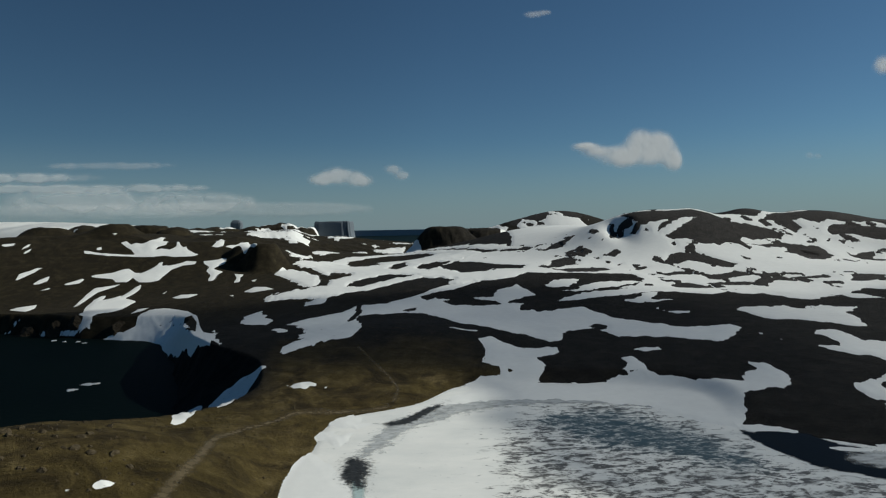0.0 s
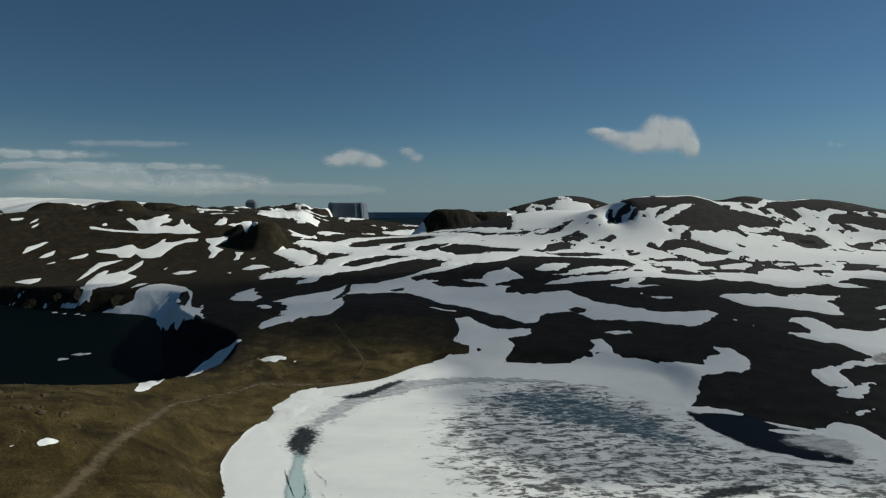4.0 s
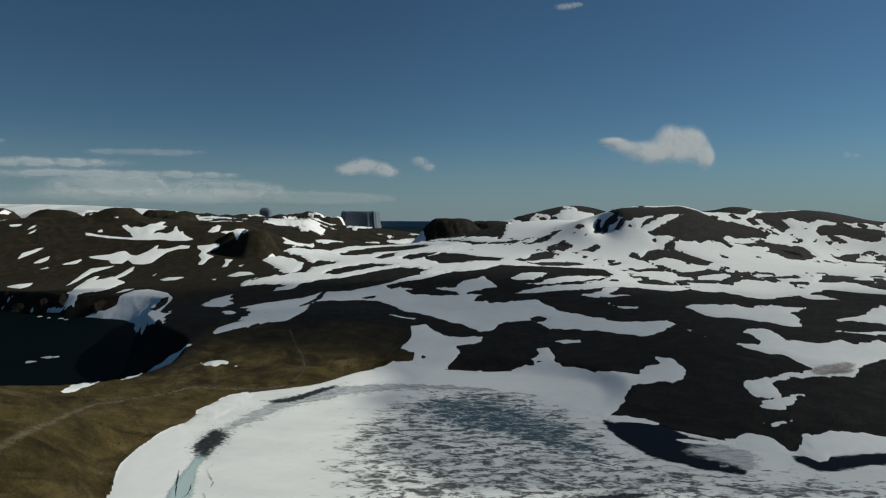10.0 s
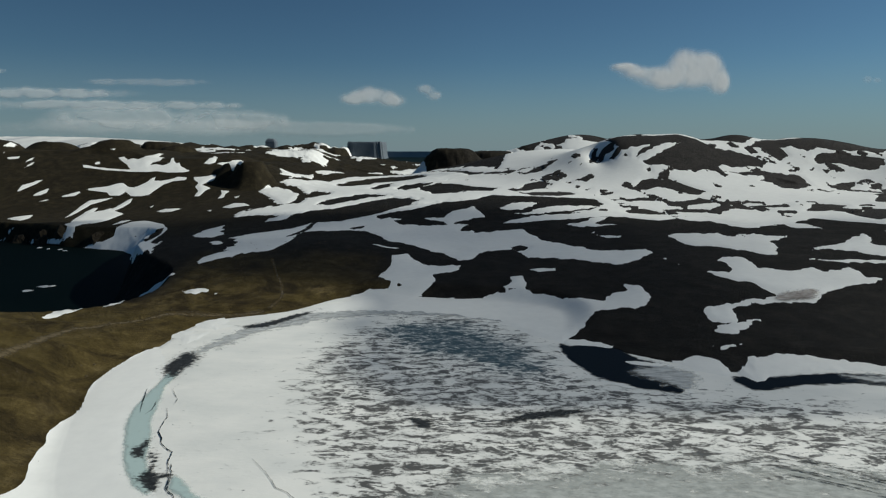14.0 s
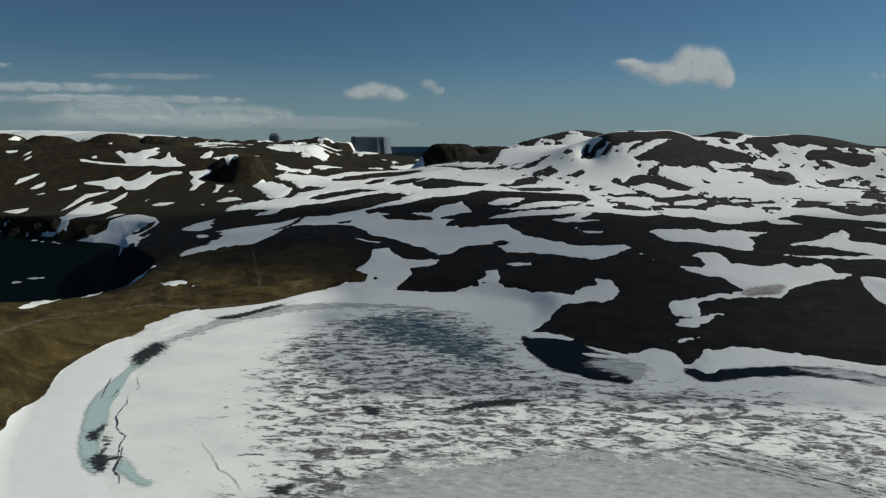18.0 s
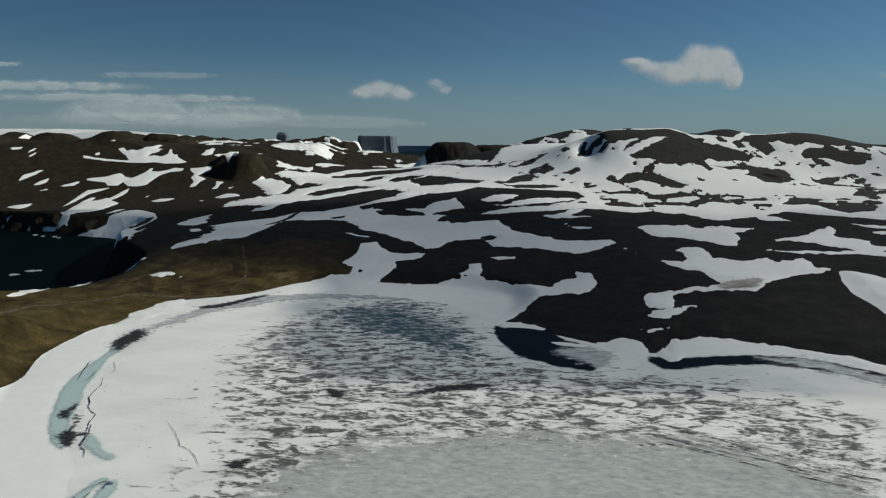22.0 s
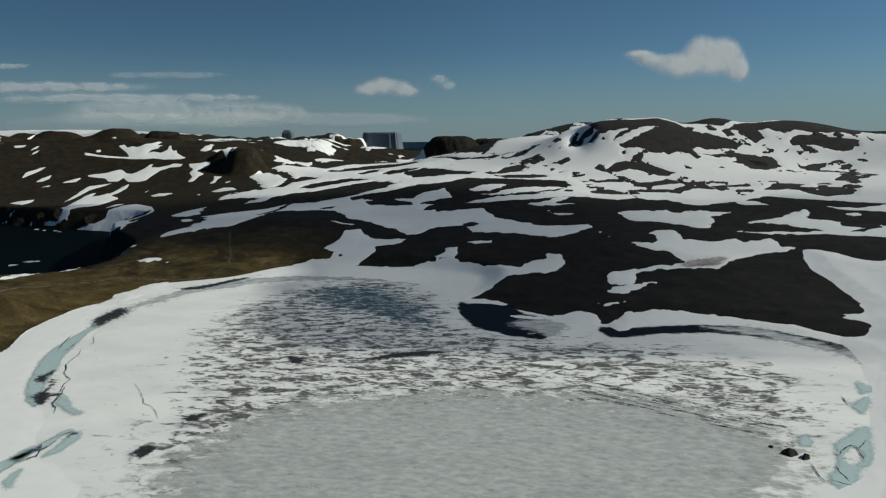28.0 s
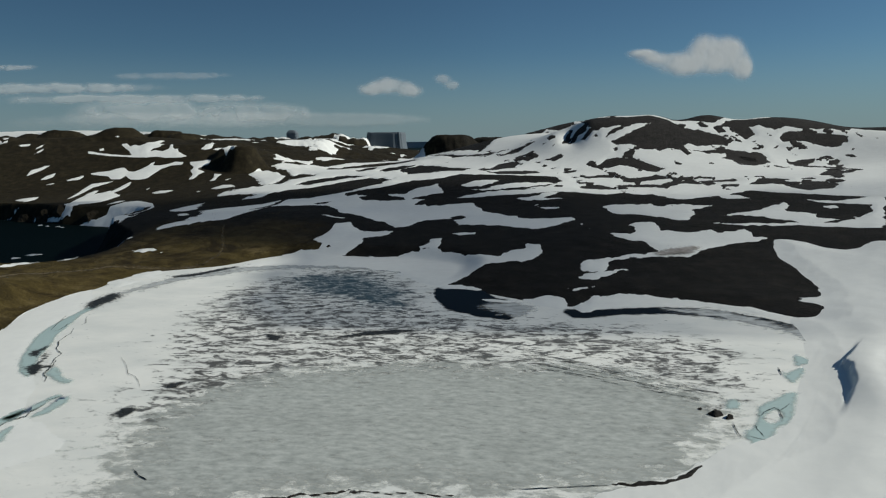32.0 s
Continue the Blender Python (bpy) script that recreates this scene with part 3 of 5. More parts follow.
snow_patch([(7.3, 242.6), (14, 248.9), (22.2, 252.6), (22.9, 256.2), (15.6, 265.6), (19, 281.5), (17.1, 303.4), (23.5, 311.8), (29.9, 295.3), (37.9, 287.6), (47.7, 288.7), (53.3, 288.7), (52.9, 278.6), (47.2, 273.2), (40.8, 269.5), (43.5, 258.9), (40.6, 251.7), (36.8, 241), (42.3, 238.4), (51.6, 241.1), (63.5, 240.5), (65.4, 245.1), (73, 244.7), (79, 246), (73.6, 248.9), (77, 255), (77.4, 263.9), (81.9, 266.3), (83.5, 252.4), (82.6, 245.2), (87, 240.7), (94.5, 235.2), (103.9, 230.1), (112.1, 226.7), (117.1, 235.6), (123.7, 238), (124.3, 247.9), (129.6, 245.6), (131.1, 233.6), (128.1, 223.4), (120.6, 216.9), (112.1, 216), (105.8, 215.5), (102.5, 207.6), (96.5, 194.3), (91.7, 186.1), (84.6, 188.6), (69.9, 207.7), (48.5, 216.9), (30.8, 218.9), (13.1, 218.5), (1.1, 213.6), (-4.5, 210.1), (-4.4, 217.3), (6.1, 229.4), (10.6, 235.3)], [[(24.7, 254.4), (26.8, 255.5), (29.5, 254.6), (27.1, 253.2)]])
snow_patch([(-38.9, 195.8), (-35.8, 201.4), (-32.2, 205.4), (-28.4, 202.3), (-28.9, 195.4), (-24.2, 199.1), (-24.7, 195.2), (-28.5, 189.9), (-33.4, 192.3)])
snow_patch([(-41.1, 182), (-38.9, 188.3), (-35.7, 190.3), (-35.7, 185.2), (-31.6, 187), (-28.1, 186.8), (-29.9, 181.9), (-31.4, 175.4), (-36.7, 181.3)])
snow_patch([(-52, 294), (-46, 299), (-44, 322), (-56, 380), (-45, 388), (-25, 394), (-10, 386), (9, 343), (25, 337), (32, 327), (45, 313), (52, 299), (59, 302), (62, 321), (80, 327), (85, 319), (87, 307), (106, 301), (119, 292), (130, 285), (144, 299), (153, 312), (153, 324), (127, 320), (114, 339), (100, 356), (94, 378), (90, 393), (62, 385), (48, 392), (54, 410), (42, 415), (54, 427), (62, 429), (67, 433), (60, 449), (57, 470), (40, 453), (35, 435), (16, 433), (1, 436), (-6, 446), (-13, 439), (-17, 452), (-9, 464), (10, 470), (33, 498), (24, 497), (1, 489), (-11, 474), (-25, 451), (-42, 433), (-59, 431), (-54, 399), (-54, 362), (-60, 320), (-76, 312), (-73, 302), (-63, 303)], [[(-28, 403), (-19, 413), (-19, 403), (-23, 396)], [(79, 332), (85, 342), (89, 335), (87, 325), (82, 325)], [(-1, 430), (10, 437), (34, 422), (39, 410), (25, 409), (7, 417)]])
snow_patch([(1.1, 325.4), (5.8, 325.9), (12.9, 321.3), (20.4, 324), (16.5, 317.9), (8.4, 319.9)])
snow_patch([(-74.7, 275.4), (-76.4, 285.1), (-72.1, 295.5), (-67.6, 299.1), (-62.6, 294.3), (-67.2, 287.6), (-70.8, 279.3)])
snow_patch([(-128, 380), (-137, 414), (-134, 431), (-131, 440), (-119, 405), (-106, 380), (-105, 358), (-116, 366)])
snow_patch([(-96.9, 334.8), (-91.9, 336.6), (-82.6, 325.5), (-87, 321.8)])
snow_patch([(-60.9, 230.6), (-58.7, 233.6), (-50.7, 234.8), (-49.7, 229.9), (-54.5, 227.5), (-58.3, 227.8)])
snow_patch([(-46.5, 229.3), (-45.9, 231.7), (-45, 230.8), (-44.7, 226.9)])
snow_patch([(-172, 614), (-168, 636), (-161, 644), (-144, 631), (-122, 598), (-114, 562), (-111, 534), (-122, 528), (-134, 556), (-148, 580), (-163, 607)])
snow_patch([(-193, 746), (-242, 921), (-225, 907), (-207, 920), (-204, 940), (-189, 887), (-160, 736), (-164, 705), (-177, 713)])
snow_patch([(-166, 667), (-161.9, 697.6), (-144, 703), (-162, 900), (-151, 964), (-120, 999), (-69, 1040), (-13, 900), (23.3, 783.3), (47, 712), (28, 680.1), (14, 662), (6, 647), (-4, 633), (1, 605), (19, 556), (35, 554), (45, 552), (61, 533), (67, 521), (61, 508), (52, 494), (38, 496), (24, 497), (11, 488), (3, 495), (8, 516), (4, 524), (-10, 536), (-26, 538), (-38, 521), (-51, 512), (-61, 493), (-76, 494), (-89, 474), (-90, 448), (-102, 443), (-104, 463), (-98, 471), (-131, 484), (-143, 483), (-148, 503), (-129, 519), (-111, 528), (-102, 532), (-107, 562), (-111, 590), (-122, 616), (-142, 652), (-157, 660)], [[(-113, 714), (-140, 898), (-124, 921), (-120, 951), (-89, 983), (-33, 895), (-12, 805), (-22, 791), (-52, 789), (-92, 847), (-72, 700), (-90, 692), (-102, 682)], [(-28, 633), (-23, 659), (-7, 676), (7, 664), (-2, 633), (-14, 610), (-24, 615)], [(-111, 572), (-113, 606), (-114, 632), (-93, 609), (-91, 594), (-98, 574), (-104, 566)], [(-82, 521), (-82, 546), (-69, 569), (-52, 594), (-24, 562), (-40, 558), (-53, 543), (-64, 523), (-75, 517)], [(-58, 645), (-56, 689), (-47, 753), (-40, 663), (-49, 625)]])
snow_patch([(-212, 972), (-187, 1041), (-174, 1025), (-186, 961), (-203, 956)])
snow_patch([(-201.5, 1446.1), (-112.8, 1391.6), (8.7, 888), (92, 699), (91, 681), (53, 726), (-20, 930), (-112, 1200), (-135.1, 1144.5)])
snow_patch([(-178.7, 1565.8), (-147.7, 1664.4), (-110.2, 1752.3), (-96, 1537), (-125, 1487), (-159, 1529)])
FIELD = [(17, 655), (26, 715), (60, 701), (79, 709), (88, 781), (122, 1324), (166, 1445), (216, 1565), (287, 1618), (354, 1589), (204, 662), (238, 657), (266, 655), (284, 637), (310, 649), (342, 642), (376, 646), (400, 628), (416, 616), (441, 599), (472, 562), (539, 476), (395, 310), (332, 350), (304, 370), (290, 384), (279, 402), (258, 388), (241, 388), (226, 394), (220, 426), (196, 438), (168, 438), (150, 448), (125, 448), (103, 440), (118, 444), (143, 457), (160, 481), (154, 500), (132, 504), (113, 506), (85, 509), (71, 519), (61, 499), (38, 490), (23, 502), (31, 537), (45, 566), (71, 548), (77, 572), (55, 601), (30, 649)]
ROCKS = []
ROCKS += [[(168, 616), (176, 646), (181, 657), (184, 652), (179, 639), (173, 616)]]
ROCKS += [[(178, 623), (184, 640), (188, 644), (191, 642), (197, 636), (195, 622), (190, 623), (186, 629), (182, 620)], [(188, 609), (193, 618), (196, 620), (200, 615), (195, 607), (191, 602)], [(198, 601), (202, 607), (202, 598)]]
ROCKS += [[(306, 542), (318, 560), (326, 564), (327, 555), (340, 553), (340, 543), (339, 529), (326, 518), (316, 521), (316, 536), (310, 540)]]
ROCKS += [[(363, 536), (374, 543), (384, 543), (375, 529), (361, 516), (364, 529)], [(385, 524), (395, 532), (393, 523), (383, 513)], [(390, 544), (394, 545), (390, 540)]]
ROCKS += [[(353, 461), (368, 475), (366, 451), (350, 432), (342, 442)], [(384, 510), (394, 515), (385, 498), (379, 496)], [(194, 533), (207, 551), (222, 550), (234, 532), (245, 514), (247, 507), (234, 508), (225, 524), (215, 532), (207, 528), (197, 527)]]
ROCKS += [[(96, 549), (104, 582), (118, 588), (127, 572), (120, 554), (122, 548), (109, 546), (99, 542)], [(105, 642), (118, 658), (127, 656), (126, 633), (113, 639)], [(129, 603), (138, 601), (135, 593)]]
ROCKS += [[(139, 568), (145, 570), (143, 562)], [(161, 516), (168, 525), (177, 523), (174, 517), (164, 514)], [(150, 534), (158, 538), (155, 531)]]
ROCKS += [[(166, 501), (177, 498), (171, 494)], [(177, 500), (196, 503), (207, 500), (202, 492), (185, 494)], [(169, 485), (178, 484), (173, 479)]]
ROCKS += [[(207, 498), (214, 488), (228, 489), (237, 496), (244, 491), (246, 480), (228, 476), (214, 473), (207, 485)], [(197, 461), (211, 462), (227, 459), (236, 451), (222, 444), (204, 453)], [(171, 460), (186, 464), (195, 453), (197, 443), (181, 440), (171, 452)]]
ROCKS += [[(250, 465), (260, 471), (261, 461), (259, 442), (256, 446), (251, 453)], [(263, 460), (276, 459), (288, 459), (287, 446), (276, 447), (269, 452), (269, 438), (260, 436), (261, 450)], [(288, 429), (303, 450), (313, 447), (318, 435), (305, 423), (292, 424)]]
ROCKS += [[(305, 418), (311, 409), (323, 421), (332, 415), (334, 401), (325, 387), (308, 386), (306, 399)], [(323, 435), (333, 434), (333, 426), (325, 430)], [(98, 527), (120, 530), (139, 527), (143, 520), (128, 512), (104, 512)]]
ROCKS += [[(63, 729), (80, 715), (99, 679), (91, 668), (73, 684)]]
ROCKS += [[(194.3, 667.4), (210.1, 653.8), (234.3, 646.1), (263.2, 647.3), (278.9, 633.6), (286.7, 612), (305.4, 607), (318.5, 599.4), (327.1, 588.4), (317.3, 576.6), (293.2, 573.4), (285.1, 579.4), (272.4, 569.2), (256.9, 563.1), (237.9, 567), (237.7, 575.5), (217.8, 578.3), (214.5, 586.1), (226.9, 594.3), (243.7, 607.6), (258.9, 622.9), (244.1, 619.3), (224.2, 605.4), (208.6, 595.1), (216.6, 607.3), (232.8, 618.3), (215.8, 616), (198.9, 613.3), (198.2, 623.5), (194.5, 647.8)]]
ROCKS += [[(301.6, 654.9), (311.8, 655), (320.5, 648.3), (335.9, 641.4), (323.2, 626), (308.1, 629.5), (300.3, 638.5)]]
ROCKS += [[(345, 636.4), (358.1, 637.2), (383.4, 638.4), (406.9, 630.7), (417.9, 620.9), (435.7, 614.4), (441.4, 600.3), (434.9, 589.6), (420.6, 597.3), (401.1, 599.1), (384.8, 607.9), (372, 602.8), (362.4, 616.3), (350.5, 613.3), (351.9, 598.2), (339.9, 588.3), (336.7, 599.3), (335.2, 614.9), (325.5, 617.6), (328.7, 605.3), (319.8, 602.9), (318, 615.1)]]
ROCKS += [[(370.6, 588.6), (383.2, 599), (398.9, 594.7), (415.3, 587.4), (427.3, 576.5), (422.8, 568.4), (412.8, 560.9), (401.9, 562.6), (393.9, 575), (382.2, 581.3), (371, 580.8)]]
ROCKS += [[(279.7, 564), (293.7, 561.4), (313.8, 568), (325.2, 565.5), (346.4, 557.8), (342.8, 530.6), (326, 524.8), (315, 536.4), (313.4, 555.1), (296.8, 556.4)]]
ROCKS += [[(361.8, 535.9), (381.5, 542.3), (377.9, 531.4), (364.5, 519.7), (359.1, 526.4)]]
ROCKS += [[(390.4, 533.4), (398.3, 535.3), (399.1, 527.4), (387.9, 514), (386.5, 522.8)]]
ROCKS += [[(390.5, 545.8), (395.6, 546.8), (391.5, 541.1)]]
ROCKS += [[(192.6, 533.8), (210.9, 549.7), (228.1, 549.5), (241.5, 529.5), (252.4, 513.1), (240.2, 517.9), (225.5, 531.5), (207.1, 534.1)]]
ROCKS += [[(213.6, 571.4), (218.1, 575), (218.2, 569.3), (214.6, 566.8)]]
ROCKS += [[(340, 569.6), (348, 572), (347.5, 568.7), (340.4, 566.2)]]
ROCKS += [[(356.8, 569.6), (366, 573.3), (362.1, 568.3)]]
ROCKS += [[(252.2, 576), (264.3, 578.7), (265.7, 573.3), (254.2, 570.7)]]
ROCKS += [[(168, 1560), (200, 1520), (262, 1500), (330, 1510), (360, 1560), (330, 1610), (262, 1640), (200, 1620)]]
hillside_snow = snowfield(FIELD, ROCKS)[0]
for place in ROCKS:
    for bit in rock_outcrop(place):
        bit.parent = hillside_snow
# small broken rock showing through the thin snow round the outcrops
rr, cc = np.where((GY > 385).any(1) & (rings < 760))[0], np.where((turns > radians(-4)) & (turns < radians(37)))[0]
r0, r1, c0, c1 = rr[0], rr[-1] + 1, cc[0], cc[-1] + 1
hx, hy, hz = GX[r0:r1, c0:c1], GY[r0:r1, c0:c1], GZ[r0:r1, c0:c1]
gap = np.full(hx.shape, -90.0)
for place in ROCKS:
    p = np.array(place, float)
    near = (hx > p[:, 0].min() - 32) & (hx < p[:, 0].max() + 32) & (hy > p[:, 1].min() - 32) & (hy < p[:, 1].max() + 32)
    if near.any():
        gap[near] = np.maximum(gap[near], inside(hx[near], hy[near], p))
bits = rough(hx, hy * 0.55, 11, 4, 131) - 0.3 - 0.3 * smooth(3, 30, -gap) + 0.12 * rough(hx, hy, 60, 2, 133)
bits = np.where((gap > 0) | (hy < 385) | (beside(hx, hy, np.array(FIELD, float)) < 4), -1.0, bits)
cell = np.maximum(np.maximum(bits[:-1, :-1], bits[1:, :-1]), np.maximum(bits[:-1, 1:], bits[1:, 1:])) > 0
q = np.arange(hx.size).reshape(hx.shape)
f = np.stack([q[:-1, :-1], q[:-1, 1:], q[1:, 1:], q[1:, :-1]], -1)[cell]
used, back = np.unique(f, return_inverse=True)
vv = np.stack([hx, hy, hz + 0.4 + np.clip(bits * 5, -0.5, 0.4)], -1).reshape(-1, 3)[used]
mesh_object("broken_rock", vv, back.reshape(-1, 4), ROCK, "small dark broken rock showing through thin snow", "rock", kind="stuff")
snow_patch([(77, 457), (86, 478), (107, 482), (103, 467), (92, 453), (81, 451)])
snow_patch([(83, 443), (95, 442), (105, 457), (116, 468), (127, 470), (150, 475), (154, 471), (134, 456), (116, 447), (95, 437)])
snow_patch([(77, 413), (95, 431), (118, 441), (146, 450), (166, 449), (197, 443), (200, 424), (185, 421), (163, 435), (143, 433), (122, 423), (106, 421), (89, 413)])
snow_patch([(120, 408), (132, 415), (143, 433), (153, 434), (149, 422), (139, 411), (157, 407), (145, 402), (130, 399)])
snow_patch([(130, 378), (137, 383), (135, 377)])
snow_patch([(133, 373), (140, 367), (149, 368), (146, 358), (138, 364)])
snow_patch([(196, 431), (208, 434), (221, 431), (226, 419), (230, 405), (241, 395), (251, 384), (234, 379), (223, 386), (218, 409), (205, 418)])
snow_patch([(254, 390), (266, 389), (266, 376), (270, 368), (260, 371), (253, 377)])
snow_patch([(175, 364), (182, 371), (205, 364), (208, 355), (215, 357), (216, 349), (216, 360), (227, 359), (229, 352), (240, 351), (231, 342), (222, 335), (221, 323), (214, 310), (212, 302), (205, 306), (199, 316), (191, 325), (177, 334), (176, 350)])
snow_patch([(231.3, 313.1), (244.5, 321.3), (257.1, 326.8), (271.7, 344.5), (279.7, 350.1), (278.2, 338.9), (269.2, 321.8), (279.1, 312.3), (274.7, 298.4), (283.2, 294.3), (275.6, 287), (262, 286.3), (259.2, 295.6), (250.5, 305.4), (238.7, 313.1)])
snow_patch([(290.9, 358.4), (306, 344.3), (324.7, 350.7), (339, 356), (291.5, 269.7), (278, 275.9), (255.1, 282.5), (228.9, 284.3), (215.3, 297), (230.4, 288.8), (257.5, 288.3), (278.1, 286.6), (294.5, 298.1), (310.7, 314.6), (317.8, 329.2), (307.7, 335.5), (296.8, 344.5)])
snow_patch([(291.4, 329.7), (299.1, 333.2), (298.2, 325.3), (292.6, 322.6)])
snow_patch([(177.5, 292.6), (185, 298.5), (191.6, 297.9), (193, 288.1), (190.7, 276.4), (197.3, 274.3), (202.9, 270.3), (215.3, 275.5), (216.5, 268.3), (222.6, 270.7), (229.8, 275), (230.6, 267.7), (228.8, 260.5), (234.8, 255.7), (225.9, 251.5), (213.6, 245.6), (205.1, 242), (195, 230.9), (191, 227.3), (185.4, 228.6), (177.7, 225.6), (168.6, 223.8), (160.1, 220.8), (157.2, 215.8), (154.9, 207.3), (151.6, 201.5), (144.7, 200.9), (144.4, 208.1), (145.8, 214.1), (150, 219.7), (161, 225.7), (173.4, 230.3), (180, 235.5), (179.9, 240.2), (178.6, 245), (177.7, 251), (171.6, 253.3), (167.7, 258.6), (163.4, 267.3), (169.7, 267.6), (174.5, 267.2), (178.7, 274.9), (179.3, 286.6)])
snow_patch([(142, 195.9), (146.2, 199.8), (149, 199.8), (154.1, 202.9), (159.5, 206.7), (169.3, 209.2), (162, 205.8), (155.8, 200.2), (152.5, 194.4), (146.9, 191.7), (142.2, 193.9)])
snow_patch([(154.5, 300.3), (156.3, 297), (154, 292.7)])
snow_patch([(157.1, 283.3), (158.8, 282.1), (157.2, 280)])
snow_patch([(85.7, 277), (91.6, 281.3), (98.1, 279.5), (98.6, 276.3), (92.3, 273.7), (87.6, 274.7)])
snow_patch([(136.1, 160), (145, 173.2), (155, 176.3), (169.5, 173.8), (181.3, 169.9), (193.5, 164.1), (201.3, 154.2), (192.6, 157.2), (179.9, 165.3), (162.2, 165.4), (144.9, 158.7), (139, 153.1)])
snow_patch([(123.8, 169.5), (128.7, 173.8), (135.2, 169.6), (135.2, 160), (128.9, 159.5), (124.5, 164)])
snow_patch([(136, 179.9), (142.2, 182.2), (147.3, 183.4), (144, 180.9), (138.9, 178.6)])
snow_patch([(212, 175.3), (220.4, 177.4), (219.8, 173.8), (213.6, 171.1)])
snow_patch([(-60, 230.1), (-55.3, 232.9), (-50.3, 231.4), (-52.9, 227.5), (-57.1, 226.9)])
snow_patch([(-71.3, 119.8), (-70.6, 121.6), (-68.2, 123.5), (-67.6, 121.2), (-69.3, 119.2)])
snow_patch([(-75.6, 116.7), (-73.8, 118.4), (-73.5, 117.8), (-74.9, 116.6)])
snow_patch([(123, 1361), (150, 1395), (178, 1428), (155, 1373), (130, 1324)])
snow_patch([(203, 1417), (230, 1430), (243, 1381), (161, 868)])
snow_patch([(257, 1498), (289, 1529), (321, 1519), (293, 1467), (266, 1462)])
snow_patch([(-350.5, 486), (-345.3, 486.4), (-343.2, 487.3), (-346.3, 489.2), (-347.7, 487.4)])
dirt_smear([(179.1, 231.1), (186.2, 237.1), (193, 239.9), (198.3, 241.8), (197.9, 237.5), (190.8, 231), (184.6, 229.1), (179.8, 228)])
snow_patch([(-73, 270), (-70, 277), (-65, 285), (-57, 294), (-53, 305), (-54, 326), (-58, 378), (-61, 430), (-68, 406), (-77, 388), (-87, 377), (-91, 355), (-79, 331), (-69, 310), (-71, 297), (-74, 283)])
snow_patch([(91.8, 186.7), (97.7, 189.1), (103, 185.8), (105.3, 182.7), (98.8, 184.6)])
snow_patch([(120.1, 171.1), (125.4, 169.5), (128.8, 166.4), (124.2, 167.4)])
snow_patch([(-303.9, 513.9), (-312, 538.9), (-312.9, 553.9), (-313.9, 563.9), (-309.9, 551.9), (-303.9, 556.8), (-300.8, 564.7), (-289.9, 552.8), (-275, 542), (-274, 531), (-276, 520), (-276, 505), (-276, 488), (-279, 485), (-273.8, 468.1), (-271.7, 463.9), (-277.8, 464.5), (-284.2, 464.9), (-292.2, 465.9), (-300.4, 468.7), (-314.7, 471.8), (-321, 469), (-314.1, 474.7), (-299.2, 469.4), (-287.9, 465.6), (-281.6, 466.5), (-279.9, 468.6), (-292, 486), (-301, 507)])
snow_patch([(-257.6, 453.8), (-248.6, 455.4), (-240.4, 456.2), (-233, 456), (-231.8, 462.2), (-240, 481), (-244, 500), (-232, 503), (-207, 483), (-196, 465), (-193, 450.2), (-195.2, 446.3), (-160.2, 382), (-163.6, 381.2), (-145.2, 351), (-137.5, 343.1), (-127.1, 332.4), (-136, 354.7), (-130.2, 342.6), (-126.3, 331.1), (-125.4, 330.7), (-124, 332.5), (-125.9, 342.5), (-124.1, 331.6), (-122.7, 324.4), (-122.4, 324.7), (-122.8, 322.3), (-107.2, 290.5), (-128.5, 321), (-163.1, 368.8), (-192, 409), (-209, 417), (-228, 426), (-244, 442)], [[(-225, 455), (-224, 458), (-219, 459), (-213, 458), (-213, 454), (-218, 454), (-220, 452)], [(-211, 453), (-209, 456), (-207, 459), (-205, 464), (-202, 452), (-197, 447), (-203, 447)]])
snow_patch([(-99, 250.6), (-94.1, 258.5), (-87.2, 260.3), (-74.4, 254.4), (-76.4, 246.6), (-77.7, 237.9), (-74.1, 211.3), (-77, 203.1)], calm=0.5)
snow_patch([(-81.3, 176.9), (-110.6, 256.8), (-103.7, 256.6), (-81.2, 194.7), (-79.1, 181.3), (-79.4, 176.2)], calm=0.5)
snow_patch([(-256.8, 453.3), (-242.9, 455.4), (-235.6, 462.3), (-242.1, 484.6), (-239.3, 502.7), (-226.7, 500.7), (-202.6, 479.9), (-183.2, 450.6), (-151.6, 375.8), (-124.7, 317.3), (-126.6, 337.8), (-115.2, 297), (-127.4, 312.1), (-133, 315.9), (-167.2, 374.7), (-200, 413.9), (-224.6, 427.8), (-246.5, 442.3)], [[(-227.8, 460.5), (-224.6, 464.8), (-217.9, 461.4), (-220.6, 457.9)], [(-217.9, 459.4), (-215.6, 466.1), (-212, 472.9), (-207.9, 473.6), (-205.7, 458.3), (-210.8, 455.1)], [(-201.9, 449.6), (-201.5, 459.9), (-200.8, 468.2), (-193.2, 444.1)], [(-168.9, 386.1), (-193, 449.8), (-190.9, 459), (-169.8, 415.5), (-142.5, 346.6), (-152.3, 357.1), (-168.4, 383)]], calm=0.25)
snow_patch([(-326.1, 477.5), (-307, 472.3), (-287.2, 465.3), (-273, 463.4), (-278.7, 461.9), (-289, 463), (-300.1, 468.3)], calm=0.25)
snow_patch([(-284.9, 465.1), (-278.2, 467.4), (-294.8, 499), (-289.8, 498.4), (-271.5, 467.1), (-275.3, 463.6)], calm=0.25)
